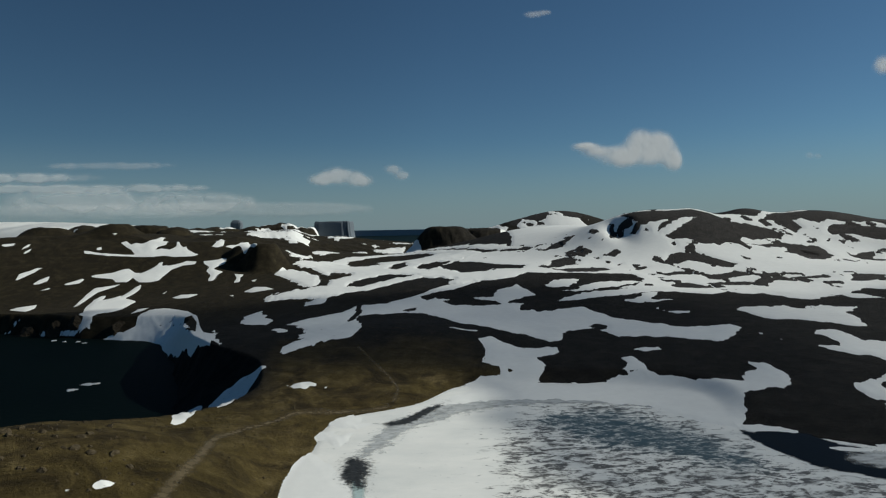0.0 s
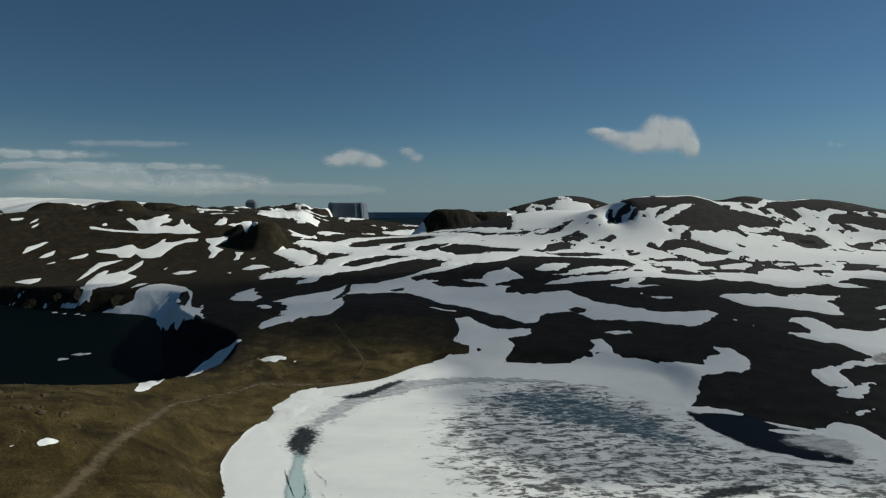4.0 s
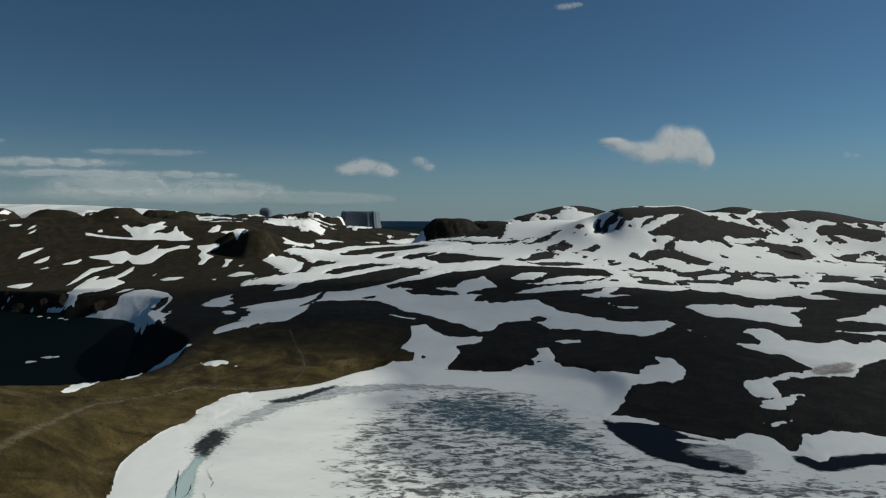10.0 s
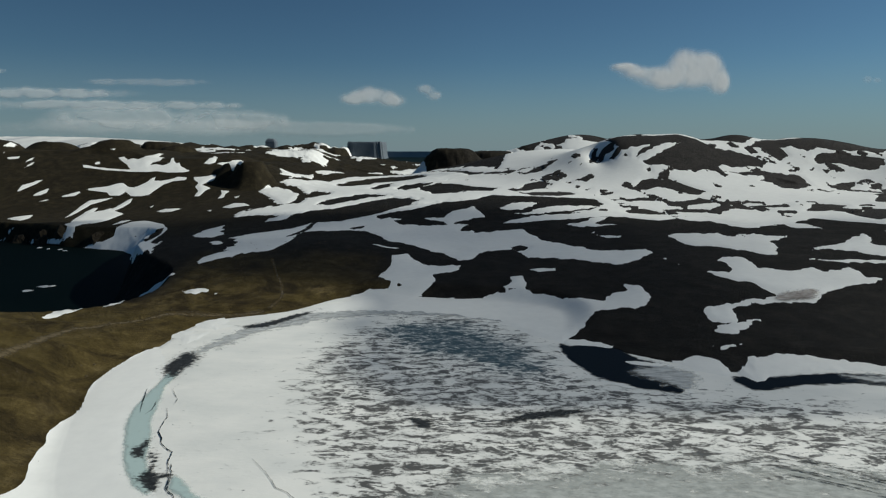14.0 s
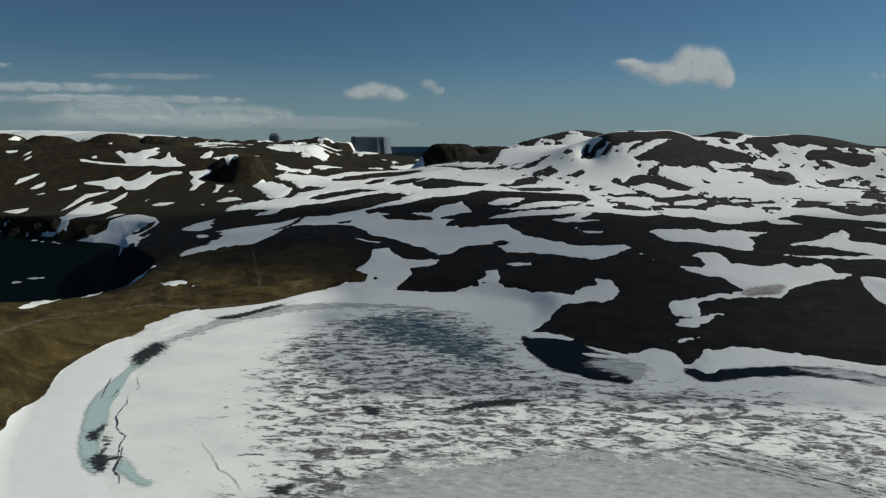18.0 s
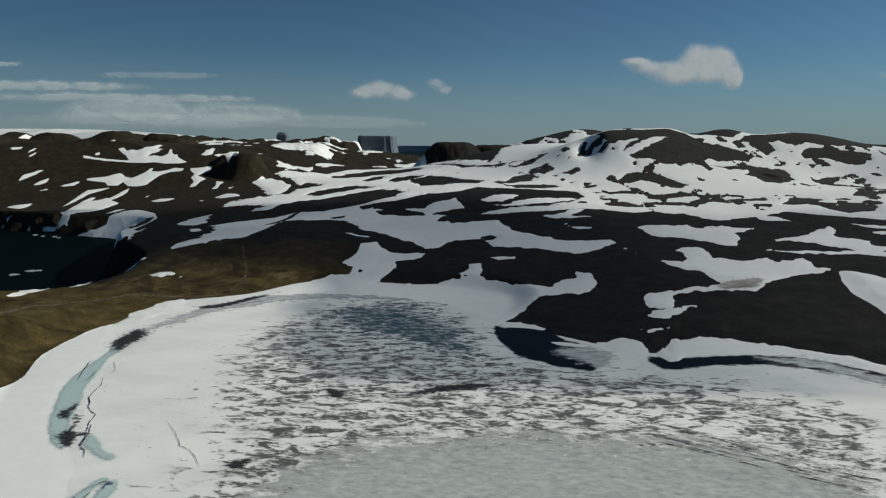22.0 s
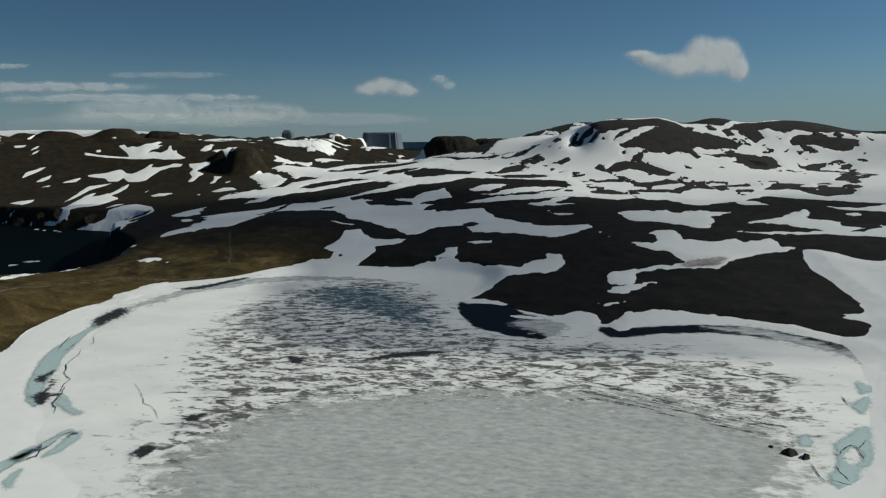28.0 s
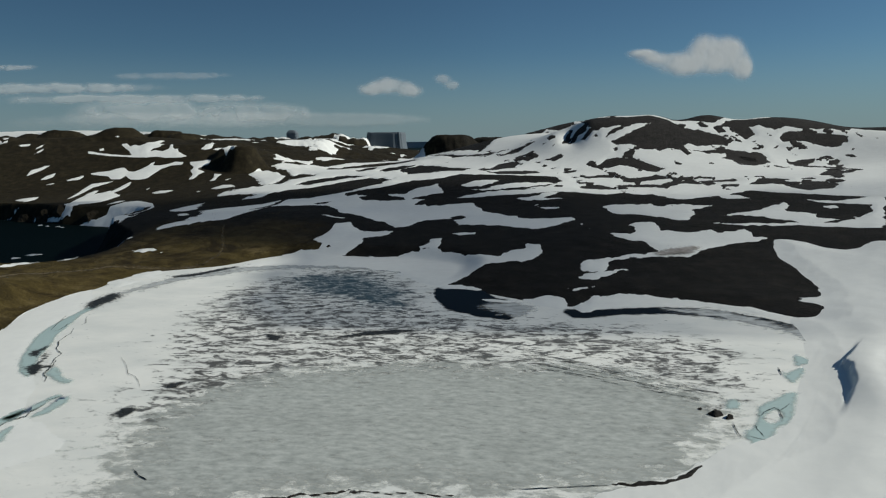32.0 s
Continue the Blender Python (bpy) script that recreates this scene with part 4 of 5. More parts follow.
snow_patch([(-357, 674.2), (-351.4, 678), (-343.2, 670.4), (-340.7, 675.5), (-333.2, 672.7), (-328.1, 677.9), (-328.8, 696.9), (-335, 724.5), (-331.5, 727.1), (-318.7, 693.1), (-310.7, 692.5), (-305.7, 673.9), (-312.3, 668), (-312.4, 661.3), (-307.7, 664.5), (-298.2, 663.8), (-293.7, 670.6), (-304.4, 701.6), (-291.6, 676), (-285.7, 670.8), (-283.8, 673.8), (-278.8, 666.1), (-268.9, 659.5), (-262.1, 659.4), (-269.5, 653.3), (-286.4, 650.4), (-298.8, 651.2), (-309.1, 647.3), (-323.5, 646.1), (-340.8, 644.9), (-354.8, 643.1), (-370.3, 644.3), (-378.8, 643.6), (-383.9, 649.4), (-375.8, 648.8), (-363.3, 647.9), (-348.4, 648.1), (-337, 649.2), (-328.3, 649.8), (-337.4, 658.6), (-346.8, 665.1)], calm=0.25)
snow_patch([(-353.6, 603.9), (-345.5, 609.6), (-333.9, 614.4), (-328.3, 620.2), (-322.3, 623.1), (-312.2, 616.7), (-306.3, 616.2), (-301.6, 624.5), (-298.4, 630.4), (-297.2, 638.1), (-294.2, 640.7), (-292.7, 633.2), (-285.2, 633.6), (-275.6, 638.9), (-271.7, 643.8), (-260.9, 643.6), (-260.4, 637.8), (-271.1, 634.9), (-279.1, 626.3), (-282.1, 613.2), (-282.7, 602), (-289.3, 598.1), (-300.2, 597.8), (-310.3, 606.8), (-311, 597.2), (-321.8, 596.4), (-327.9, 602.9), (-338.9, 602.6)], calm=0.25)
snow_patch([(-368.9, 584.8), (-362.9, 591.3), (-356.4, 599.1), (-352.9, 599.6), (-354.2, 590.3), (-362.3, 585.7)], calm=0.25)
snow_patch([(-321.3, 523.5), (-329.4, 547.9), (-334.2, 566.9), (-334.7, 582.9), (-325.3, 587.5), (-314.6, 593.2), (-319.1, 584.1), (-327, 572.8), (-325.6, 554.6), (-322, 535.4)], calm=0.25)
snow_patch([(-289.2, 485.7), (-309, 521.7), (-318.3, 550.7), (-317.9, 564), (-313.6, 563.9), (-308.2, 546.4), (-299.6, 549.5), (-298.4, 562), (-297.9, 581.9), (-295.7, 594), (-290.8, 581.7), (-290.2, 566.4), (-291.9, 556.3), (-276.5, 544.1), (-273.2, 525.8), (-269.7, 504.4), (-272.6, 490.9), (-286.5, 495), (-272.5, 469.1), (-276.1, 466.8), (-281.2, 466.5), (-278.7, 470)], calm=0.25)
snow_patch([(-258, 678.3), (-256.6, 688.5), (-261.1, 715), (-252.9, 706.9), (-246.5, 684.8), (-251, 678)], calm=0.25)
snow_patch([(-244.3, 682.3), (-236, 699), (-230.2, 721.8), (-192.9, 634.4), (-198.7, 635.5), (-216.5, 655.2), (-235.6, 682.5)], calm=0.25)
snow_patch([(-254.4, 645.5), (-246.3, 647.9), (-241.2, 650.4), (-237.2, 656.2), (-231.7, 652.6), (-230.8, 642.9), (-235.9, 635.5), (-238.1, 630), (-226, 623.8), (-228.5, 614.7), (-226.5, 598.4), (-231.7, 597.4), (-235.4, 613.3), (-243.6, 624.4), (-244.4, 634.6), (-251.2, 640.1)], calm=0.25)
snow_patch([(-412.8, 584.1), (-415.8, 596.7), (-411.7, 603), (-407.3, 609.3), (-402.6, 611.5), (-405.1, 601.4), (-408.2, 593.5)], calm=0.25)
snow_patch([(-394.5, 580.9), (-392.7, 590.7), (-390.2, 595.4), (-387.9, 598.9), (-384.1, 590.1), (-387.5, 584.3)], calm=0.25)
snow_patch([(-380.6, 571.8), (-376.6, 578.1), (-371.4, 581), (-374.6, 574.9)], calm=0.25)
snow_patch([(-373.4, 519.9), (-372.2, 528.7), (-366.2, 534.3), (-360.6, 537.9), (-353.4, 522.5), (-351.1, 508.5), (-361.6, 513.3)], calm=0.25)
snow_patch([(-245.2, 548.2), (-241.3, 556.9), (-230.2, 555.2), (-222.8, 552.3), (-227.2, 541.7), (-237.3, 541.6)], calm=0.25)
snow_patch([(-250.7, 483.8), (-255.5, 507), (-247.3, 509.6), (-247.5, 495.5)], calm=0.25)
snow_patch([(-178.9, 540.8), (-174.6, 559.9), (-162.2, 553.2), (-149.7, 535.9), (-159.4, 534.6), (-167, 531.8)], calm=0.25)
snow_patch([(-203.1, 586.9), (-205.7, 604.7), (-212.5, 618), (-202, 616), (-201.6, 602.3), (-197.4, 589.5)], calm=0.25)
snow_patch([(-467.3, 642.7), (-463.8, 647.8), (-456.8, 651.6), (-454.8, 645.2), (-460.7, 640)], calm=0.25)
snow_patch([(-441.7, 635.5), (-442.5, 645.6), (-441.4, 653.9), (-438.5, 644)], calm=0.25)
snow_patch([(-435.6, 628), (-435.9, 635.6), (-433.6, 642.9), (-432.2, 634.3)], calm=0.25)
snow_patch([(-373.5, 686.9), (-370.1, 690.2), (-367.2, 690.5), (-369.7, 686.9)], calm=0.25)
snow_patch([(-373.8, 656.1), (-370.5, 661.3), (-366.7, 655.2), (-370.2, 652.9)], calm=0.25)
snow_patch([(-188.1, 529.5), (-183.9, 531.8), (-181.8, 524.2)], calm=0.25)
snow_patch([(-262.8, 564.2), (-262.1, 574.5), (-259.6, 565.3)], calm=0.25)
snow_patch([(-187.5, 591.2), (-182.6, 596.8), (-182.3, 585.1)], calm=0.25)
snow_patch([(-357, 486.3), (-348, 485.4), (-343.3, 483.8), (-349.8, 483.9)], calm=0.25)
snow_patch([(-348.1, 489.8), (-341.8, 488.8), (-341.3, 487.3)], calm=0.25)
snow_bank([(236.3, 254), (246.3, 250.3), (252.4, 238), (260.2, 235.6), (271.4, 244.3), (278.8, 246.3), (313.1, 237.3), (333.6, 201.8), (265.2, 91.4), (202.7, 34.1), (163.8, 17.3), (142.6, 30.8), (129.1, 50.5), (134.2, 56.3), (144, 60.9), (154.1, 70.1), (157.8, 72.5), (168.1, 79.9), (178.7, 98.1), (191, 122.2), (195.7, 136), (200.5, 152.4), (208.3, 155.4), (215, 163.6), (214.2, 168.6), (210.8, 171.8), (220.8, 178.1), (225.5, 193.1), (227.6, 216.7), (227.5, 228.2)], "deep white snowbank sloping down to the lake shore", 0.8)
snow_bank([(-39.2, 170.6), (-41.8, 153.5), (-38.8, 137.1), (-33.2, 126.3), (-31.6, 114), (-25.1, 99.1), (-20.8, 91.1), (-20.7, 83.1), (-23.5, 65.9), (6.5, 42.5), (36.3, 57.9), (16.9, 73.3), (7.9, 87.4), (-5.4, 99.9), (-14.5, 113.6), (-20.7, 128), (-25.9, 150.4)], "smooth white snow shelf between tan soil and lake ice", 0.08)
SLUSH_AREA = [(56.2, 45.5), (49.4, 59.5), (46, 70.2), (50, 82.5), (55.2, 90.6), (65.6, 98.3), (81.3, 101.4), (97.3, 104.6), (113.6, 104.1), (124.3, 105), (136.3, 106), (144.2, 99.8), (152.3, 92.8), (155.4, 87.5), (154.3, 81.1), (150.7, 75), (147.4, 68.5), (146.8, 62.8), (141.7, 59), (134.3, 56.6), (116.5, 54), (98.7, 52.4), (81.2, 49.8), (65, 45.5)]
WET_AREA = [(22, 119.7), (15.2, 141.2), (15, 178.2), (24.3, 199.8), (34.1, 213.6), (57.9, 217.4), (78.5, 196.4), (91, 167.4), (103.8, 150.5), (124.7, 146), (148.7, 140), (168.6, 127.7), (175.9, 111.2), (165.3, 94), (156.8, 85), (151.2, 88.5), (141.7, 99.6), (116.3, 100.8), (77.2, 96.4), (60.3, 87.8), (51.4, 79.7), (46.9, 63.4), (39.4, 72.1), (30.4, 95.3)]
WET_SHADE_AREA = [(31.5, 193.2), (37.3, 203.8), (56.5, 203), (71.4, 186.5), (81.9, 163), (77.5, 155.7), (61.7, 165.2), (44.1, 175.9)]
melt_pool([(-23.7, 152.6), (-22.4, 142.2), (-21.3, 133), (-19.5, 124.8), (-15.9, 116.1), (-11.9, 108.5), (-8.5, 102.9), (-4.7, 97.7), (-1.1, 93.9), (2.2, 91.3), (3.8, 90.9), (0.8, 95.6), (-1, 99), (-4.2, 103.2), (-6.1, 107.7), (-9, 113.9), (-12.9, 120.7), (-14.2, 125.2), (-17.3, 133.3), (-20, 140.4), (-20.7, 147.2)])
melt_pool([(6.7, 92.3), (5.4, 95.5), (6.4, 96.2), (9.2, 93.3), (12.7, 90.5), (15.5, 89.1), (16.4, 87.8), (14.7, 87.6), (11.8, 89.2), (8.8, 90.8)])
melt_pool([(15.7, 69), (16.1, 71.1), (17.2, 73.6), (17.6, 76.6), (18, 79), (18.2, 81), (19.9, 80.6), (19.6, 79.2), (19.1, 77.5), (19.5, 76.3), (18.9, 73.4), (18, 71.2), (17.6, 69.2)])
melt_pool([(20, 80.2), (21.8, 80.4), (23.1, 77.6), (23.2, 74.8), (22.8, 72.4), (21.8, 71), (21.1, 70.5), (21, 72.8), (21.1, 75.5), (20.6, 77.7)])
melt_pool([(14.5, 64.9), (15.3, 69.3), (15.7, 72.4), (17, 73.9), (18.3, 70.1), (17.4, 67.1), (17.5, 61.8)])
melt_pool([(20.7, 62.1), (20, 65.4), (20.4, 66.6), (21.7, 63.7), (23, 60.8)])
melt_pool([(179.9, 108.5), (180.4, 106.8), (183.4, 109.9), (185.4, 111.1), (183.8, 107.4), (180.6, 102.8), (179.1, 102.7)])
melt_pool([(186.9, 118.8), (188.6, 119), (188.7, 115.1), (185.4, 112.6), (185, 113.6)])
melt_pool([(161.5, 90.1), (163.3, 91.4), (163.2, 88.6), (161.7, 86.6), (160.5, 87.3)])
melt_pool([(157.3, 61.1), (158.3, 60.4), (159.6, 60), (158.3, 57.2), (156.7, 55), (154.8, 54.8), (157, 57.9)])
melt_pool([(167, 87.9), (171.2, 91.5), (175.7, 95.6), (177.3, 95.7), (175.2, 91.3), (172, 85), (169.6, 81.1), (167.1, 79.3), (163.8, 75), (161.5, 71.7), (158.1, 69.4), (160, 71.9), (159.7, 74.6), (160.5, 76.9), (162.6, 78.9), (164.5, 81.9)], [[(166, 83.2), (168.8, 86.7), (170.3, 87.1), (170.1, 84.1), (167.7, 81.2), (166, 80.6)]])
dark_ice([(-9, 106.9), (-7.8, 108), (-8, 110), (-7.4, 110.5), (-6.7, 108.8), (-6.4, 106.4), (-4.8, 103.5), (-6.5, 103.6)])
dark_ice([(-1.7, 95.8), (-0.6, 97.5), (-0.9, 99.4), (-2.1, 102.5), (-4.3, 105.1), (-3.7, 105.2), (-1.4, 102.1), (0.2, 98.4), (1.6, 97.4), (3.8, 98), (4.7, 96.6), (3, 95.9), (3.3, 94.6), (4.3, 92.7), (4.2, 91.6), (2.5, 92), (0.8, 94), (-0.4, 94.7)])
dark_ice([(-26.8, 153.6), (-27.2, 160.2), (-27.4, 165.2), (-25.5, 166.8), (-21.8, 163.5), (-20.7, 157.3), (-21.3, 152.7), (-20.7, 147.1), (-23.2, 148.2)], 2.4)
dark_ice([(47.4, 125.7), (53, 124.2), (52.9, 120.2), (49.8, 121.9)])
dark_ice([(69.1, 124.9), (77.5, 130.7), (90.3, 132.7), (82.7, 129), (75.2, 126.4)])
dark_ice([(36.9, 73.1), (37.7, 76.6), (40.1, 75.7), (39.4, 73.1)])
dark_ice([(38.9, 88.2), (42.2, 89.5), (42.3, 86.9)])
open_water([(89.3, 183.3), (92.7, 181.7), (98.5, 183.7), (106, 181.9), (111.8, 171.3), (115.8, 167.2), (112.8, 162.5), (108.3, 158.8), (112.1, 155.2), (115.9, 152.2), (117.7, 147.7), (115.9, 145.3), (112.1, 146.2), (106.8, 147.5), (103, 150.8), (98.1, 153.7), (95.7, 156.4), (93.1, 162.5), (90.2, 172.5)])
wet_margin([(108.3, 159.6), (112.9, 164.3), (117.3, 164.8), (123.3, 159.1), (121.7, 154), (118.7, 148.9), (115.1, 151.8), (110.6, 156.2)])
ice_sliver([(92.2, 188.3), (99.5, 187), (106.1, 183.7), (105.6, 180.3), (99.4, 181.6), (92.3, 182.8)])
ice_sliver([(107.2, 168.9), (111.6, 168.8), (119.2, 166.3), (115.5, 164.2), (107.9, 166.2)])
ice_sliver([(97.3, 152.4), (102.1, 150.6), (106.7, 146.9), (102.1, 148.7)])
ice_sliver([(88.7, 176.6), (90.8, 167.7), (92.3, 163.9), (90.5, 166.5)])
open_water([(134.1, 157.2), (144.8, 158.1), (161.4, 161.9), (177.1, 161.8), (190, 154.6), (198, 146.6), (197.6, 135.2), (193.6, 143.5), (183.4, 149.9), (168.3, 154.8), (150.9, 152.8), (136.8, 148.7)])
wet_margin([(-24, 169.4), (-19.5, 189.5), (-9.4, 202.4), (2.3, 218.7), (2.2, 211.9), (-8.2, 196.5), (-15.6, 184.1), (-20.2, 171.3)])
dark_ice([(-20.1, 194.9), (-13.1, 201.4), (-5.8, 212.3), (2.3, 218.7), (-1.8, 213.4), (-8.4, 201.2), (-13.6, 194.6)])
wet_margin([(-11.5, 199.1), (1.3, 212.8), (17.5, 218.8), (39.4, 221.2), (65.8, 218.1), (82.5, 211.5), (80.1, 206.2), (61.6, 212.3), (40, 215.5), (18.8, 212.5), (3.4, 205.3), (-6.1, 195.3)])
wet_margin([(68, 218.3), (74.6, 222.8), (82, 219.3), (80.6, 213.7), (72.1, 210.8)])
wet_margin([(166.3, 160.3), (180.1, 160.1), (190.3, 151.1), (197.2, 141.2), (197.3, 131.4), (194.5, 138.4), (185.7, 147.3), (175.1, 154.7)])
shore_rock([(74, 47), (84, 49.5), (92, 51.3), (100, 51.7), (108, 51.6), (108, 51.1), (100, 51), (92, 50.5), (84, 48.7), (74, 46.2)])
shore_rock([(132.5, 56.8), (138.1, 58.3), (143.8, 60), (148.4, 63.9), (149.1, 63.1), (144.4, 58.9), (137.7, 56.6)])


# ---- the lake's surface ----
sheet("slush", [SLUSH_AREA], SLUSH, 0, "smooth grey slush ice in the middle of the lake", "slush ice", level=0.05, ragged=2.5, size=9.0, fade=13.0)
v = np.empty(len(lake.data.vertices) * 3, np.float32)
lake.data.vertices.foreach_get("co", v)
lx, ly = v[0::3].astype(float), v[1::3].astype(float)
wobble = 5 * rough(lx, ly, 14, 3, 91)
wet = smooth(-15, 12, inside(lx, ly, curve(WET_AREA)) + wobble)
deep = smooth(-12, 9, inside(lx, ly, curve(WET_SHADE_AREA)) + 0.6 * wobble)
give(lake, "wet", wet)
give(lake, "deep", deep)


# ---- tracks on the soil ----
def band(points, half):
    p = np.array(points, float)
    d = np.gradient(p, axis=0)
    nrm = np.stack([-d[:, 1], d[:, 0]], 1) / np.hypot(d[:, 0], d[:, 1])[:, None]
    return np.concatenate([p + nrm * half, (p - nrm * half)[::-1]])


ROUTE = [(-57, 100), (-58, 118), (-59, 132), (-60, 147), (-63, 163), (-61, 177), (-55, 189), (-49, 201), (-40, 206), (-28, 209), (-20, 215)]
BRANCH = [(-20, 215), (-18, 228), (-22, 243), (-30, 260), (-40, 282)]
sheet("dirt_track", [band(ROUTE, 1.1)], TRACK, 0.03, "pale worn vehicle track crossing tan soil", "dirt track", ragged=0.6, size=6.0, fade=1.7)
sheet("dirt_track", [band(BRANCH, 0.35)], TRACK, 0.03, "faint narrow track fading into dark gravel", "dirt track", ragged=0.6, size=6.0, fade=1.3)


# ---- rocks ----
def crag_mesh(name, radius, tall, seed, detail=4):
    """A broken block of basalt: a ball cut by random planes, roughened."""
    rng = random.Random(seed)
    bm = bmesh.new()
    bmesh.ops.create_icosphere(bm, subdivisions=detail, radius=1.0)
    cuts = [(Vector((rng.uniform(-1, 1), rng.uniform(-1, 1), rng.uniform(-0.3, 0.9))).normalized(), rng.uniform(0.55, 0.9)) for _ in range(14)]
    for vert in bm.verts:
        c = vert.co.copy()
        for nrm, d in cuts:
            over = c.dot(nrm) - d
            if over > 0:
                c -= nrm * over
        c *= 1 + 0.13 * noise.fractal(c * 3.2 + Vector((seed, 0, 0)), 0.6, 2.0, 6)
        vert.co = Vector((c.x * radius, c.y * radius * 0.8, c.z * tall))
    me = bpy.data.meshes.new(name)
    bm.to_mesh(me)
    bm.free()
    return me


def stand(name, x, y, radius, tall, seed, mat, label, category, group="", turn=0.0, sink=0.25, detail=4, floor=None):
    me = crag_mesh(name, radius, tall, seed, detail)
    me.materials.append(mat)
    z = float(height(np.array([float(x)]), np.array([float(y)]))[0]) if floor is None else floor
    ob = tagged(new(name, me), label, category, group)
    ob.matrix_world = pose(x, y, z - sink * tall, 0, 0, turn)
    return ob


BLUFFS = [(-326, 478, 12, 13, 0.45), (-303, 472, 11, 13, 0.45), (-284, 470, 9, 10, 0.45), (-250, 462, 9, 11, 0.45)]
for k, (x, y, r, h, s) in enumerate(BLUFFS):
    stand("rock_bluff", x, y, r, h, 5 + k, BROWN_ROCK, "brown weathered rock bluff above the cove", "rock bluff", "rock bluffs", 37 * k, s, 5)
for k, (x, y, r, h) in enumerate([(157, 84, 1.9, 1.1), (159.4, 82.6, 1.2, 0.9), (154.8, 86.2, 0.8, 0.5)]):
    stand("boulder", x, y, r, h, 31 + k, ROCK, "black boulder poking out of the lake ice", "boulder", "boulders in the ice", 50 * k, 0.1, 3, 0.0)


# ---- far away: headland, sea stack, ice cap, sea haze ----
def headland(x0, x1, y, depth, low, top, seed, name="headland", label="distant flat-topped rocky headland, tinted blue-grey for haze, rising from the sea", category="headland", crown=0.95):
    """A flat-topped headland with fluted cliffs."""
    bm = bmesh.new()
    rng = random.Random(seed)
    loop = []
    n = 90
    for k in range(n):
        a = 2 * math.pi * k / n
        c, s = math.cos(a), math.sin(a)
        u = abs(c) ** 0.28 * (1 if c > 0 else -1)
        w = abs(s) ** 0.4 * (1 if s > 0 else -1)
        f = 1 + 0.05 * noise.fractal(Vector((3 * c, 3 * s, seed)), 0.8, 2.0, 3) + rng.uniform(-0.012, 0.012)
        loop.append(((x0 + x1) / 2 + (x1 - x0) / 2 * u * f, y + depth * w * f))
    rows = []
    for h, grow in ((0.0, 1.08), (0.3, 1.03), (0.6, 1.0), (0.86, 0.985), (0.94, 0.5 + 0.5 * crown), (1.0, crown)):
        row = []
        for px, py in loop:
            cx = (x0 + x1) / 2
            edge = 0.05 * noise.noise(Vector((px * 0.03, py * 0.03, seed)))
            row.append(bm.verts.new((cx + (px - cx) * grow, y + (py - y) * grow, low + (top - low) * (h + (edge if h > 0.9 else 0)))))
        rows.append(row)
    for a, b in zip(rows, rows[1:]):
        for k in range(n):
            bm.faces.new((a[k], a[(k + 1) % n], b[(k + 1) % n], b[k]))
    thing = tagged(new(name), label, category)
    thing.location = ((x0 + x1) / 2, y, low)
    cap = bmesh.new()
    cap.faces.new([cap.verts.new(v.co) for v in rows[-1]])
    for piece, made in (("cliff", bm), ("plateau", cap)):
        bmesh.ops.translate(made, verts=made.verts, vec=-thing.location)
        me = bpy.data.meshes.new(piece)
        made.to_mesh(me)
        made.free()
        me.materials.append(HAZED_ROCK)
        new(piece, me).parent = thing
    return thing


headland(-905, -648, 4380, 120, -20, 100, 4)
headland(-1482, -1406, 4280, 30, -20, 122, 9, "sea_stack", "distant blunt sea stack beyond the hills, tinted blue-grey for haze", "sea stack", 0.55)


def far_hump(name, x, y, wide, deep, tall, mat, label, category, seed, rugged):
    """A long low rise seen against the sky."""
    u, w = np.meshgrid(np.linspace(-1, 1, 160), np.linspace(-1, 1, 24))
    px, py = x + u * wide, y + w * deep
    z = tall * np.clip(1 - u * u, 0, 1) ** 0.45 * np.clip(1 - w * w, 0, 1) ** 0.6
    z = z + rugged * rough(px, py, 90, 4, seed, True) * np.clip(1 - u * u, 0, 1) - 20
    k = np.arange(u.size).reshape(u.shape)
    f = np.stack([k[:-1, :-1], k[:-1, 1:], k[1:, 1:], k[1:, :-1]], -1).reshape(-1, 4)
    return mesh_object(name, np.stack([px, py, z], -1).reshape(-1, 3), f, mat, label, category)


far_hump("glacier", -2900, 3800, 1450, 300, 150, SNOW, "smooth white glacier on the far horizon", "glacier", 3, 3)
# added ring wall past the sea's edge; its plain blue-grey stands in for haze
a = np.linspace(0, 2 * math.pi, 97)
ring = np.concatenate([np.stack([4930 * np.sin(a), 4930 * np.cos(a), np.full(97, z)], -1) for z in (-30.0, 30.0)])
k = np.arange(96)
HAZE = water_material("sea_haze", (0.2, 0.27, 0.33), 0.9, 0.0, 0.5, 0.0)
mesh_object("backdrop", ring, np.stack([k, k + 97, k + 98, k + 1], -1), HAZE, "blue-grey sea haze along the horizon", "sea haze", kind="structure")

# snow lying in streaks on the far hills
r0 = int(np.searchsorted(rings, 1300))
c0, c1 = int(np.searchsorted(turns, radians(-62))), int(np.searchsorted(turns, radians(20)))
fx, fy, fz = GX[r0:, c0:c1], GY[r0:, c0:c1], GZ[r0:, c0:c1]
dd = rough(fx, fy * 0.45 + fx * 0.2, 70, 5, 83) + 0.35 * rough(fx, fy * 0.6, 40, 3, 87) - 0.2
away = np.degrees(np.arctan2(fx - ORIGIN[0], fy - ORIGIN[1]))
dd = dd + 0.1 * smooth(1600, 2400, np.hypot(fx, fy)) - 0.12 * smooth(66, 86, fz)
dd = np.where((fz < SEA + 3) | ((fx > 60) & (fy < 1150)), -1.0, dd)
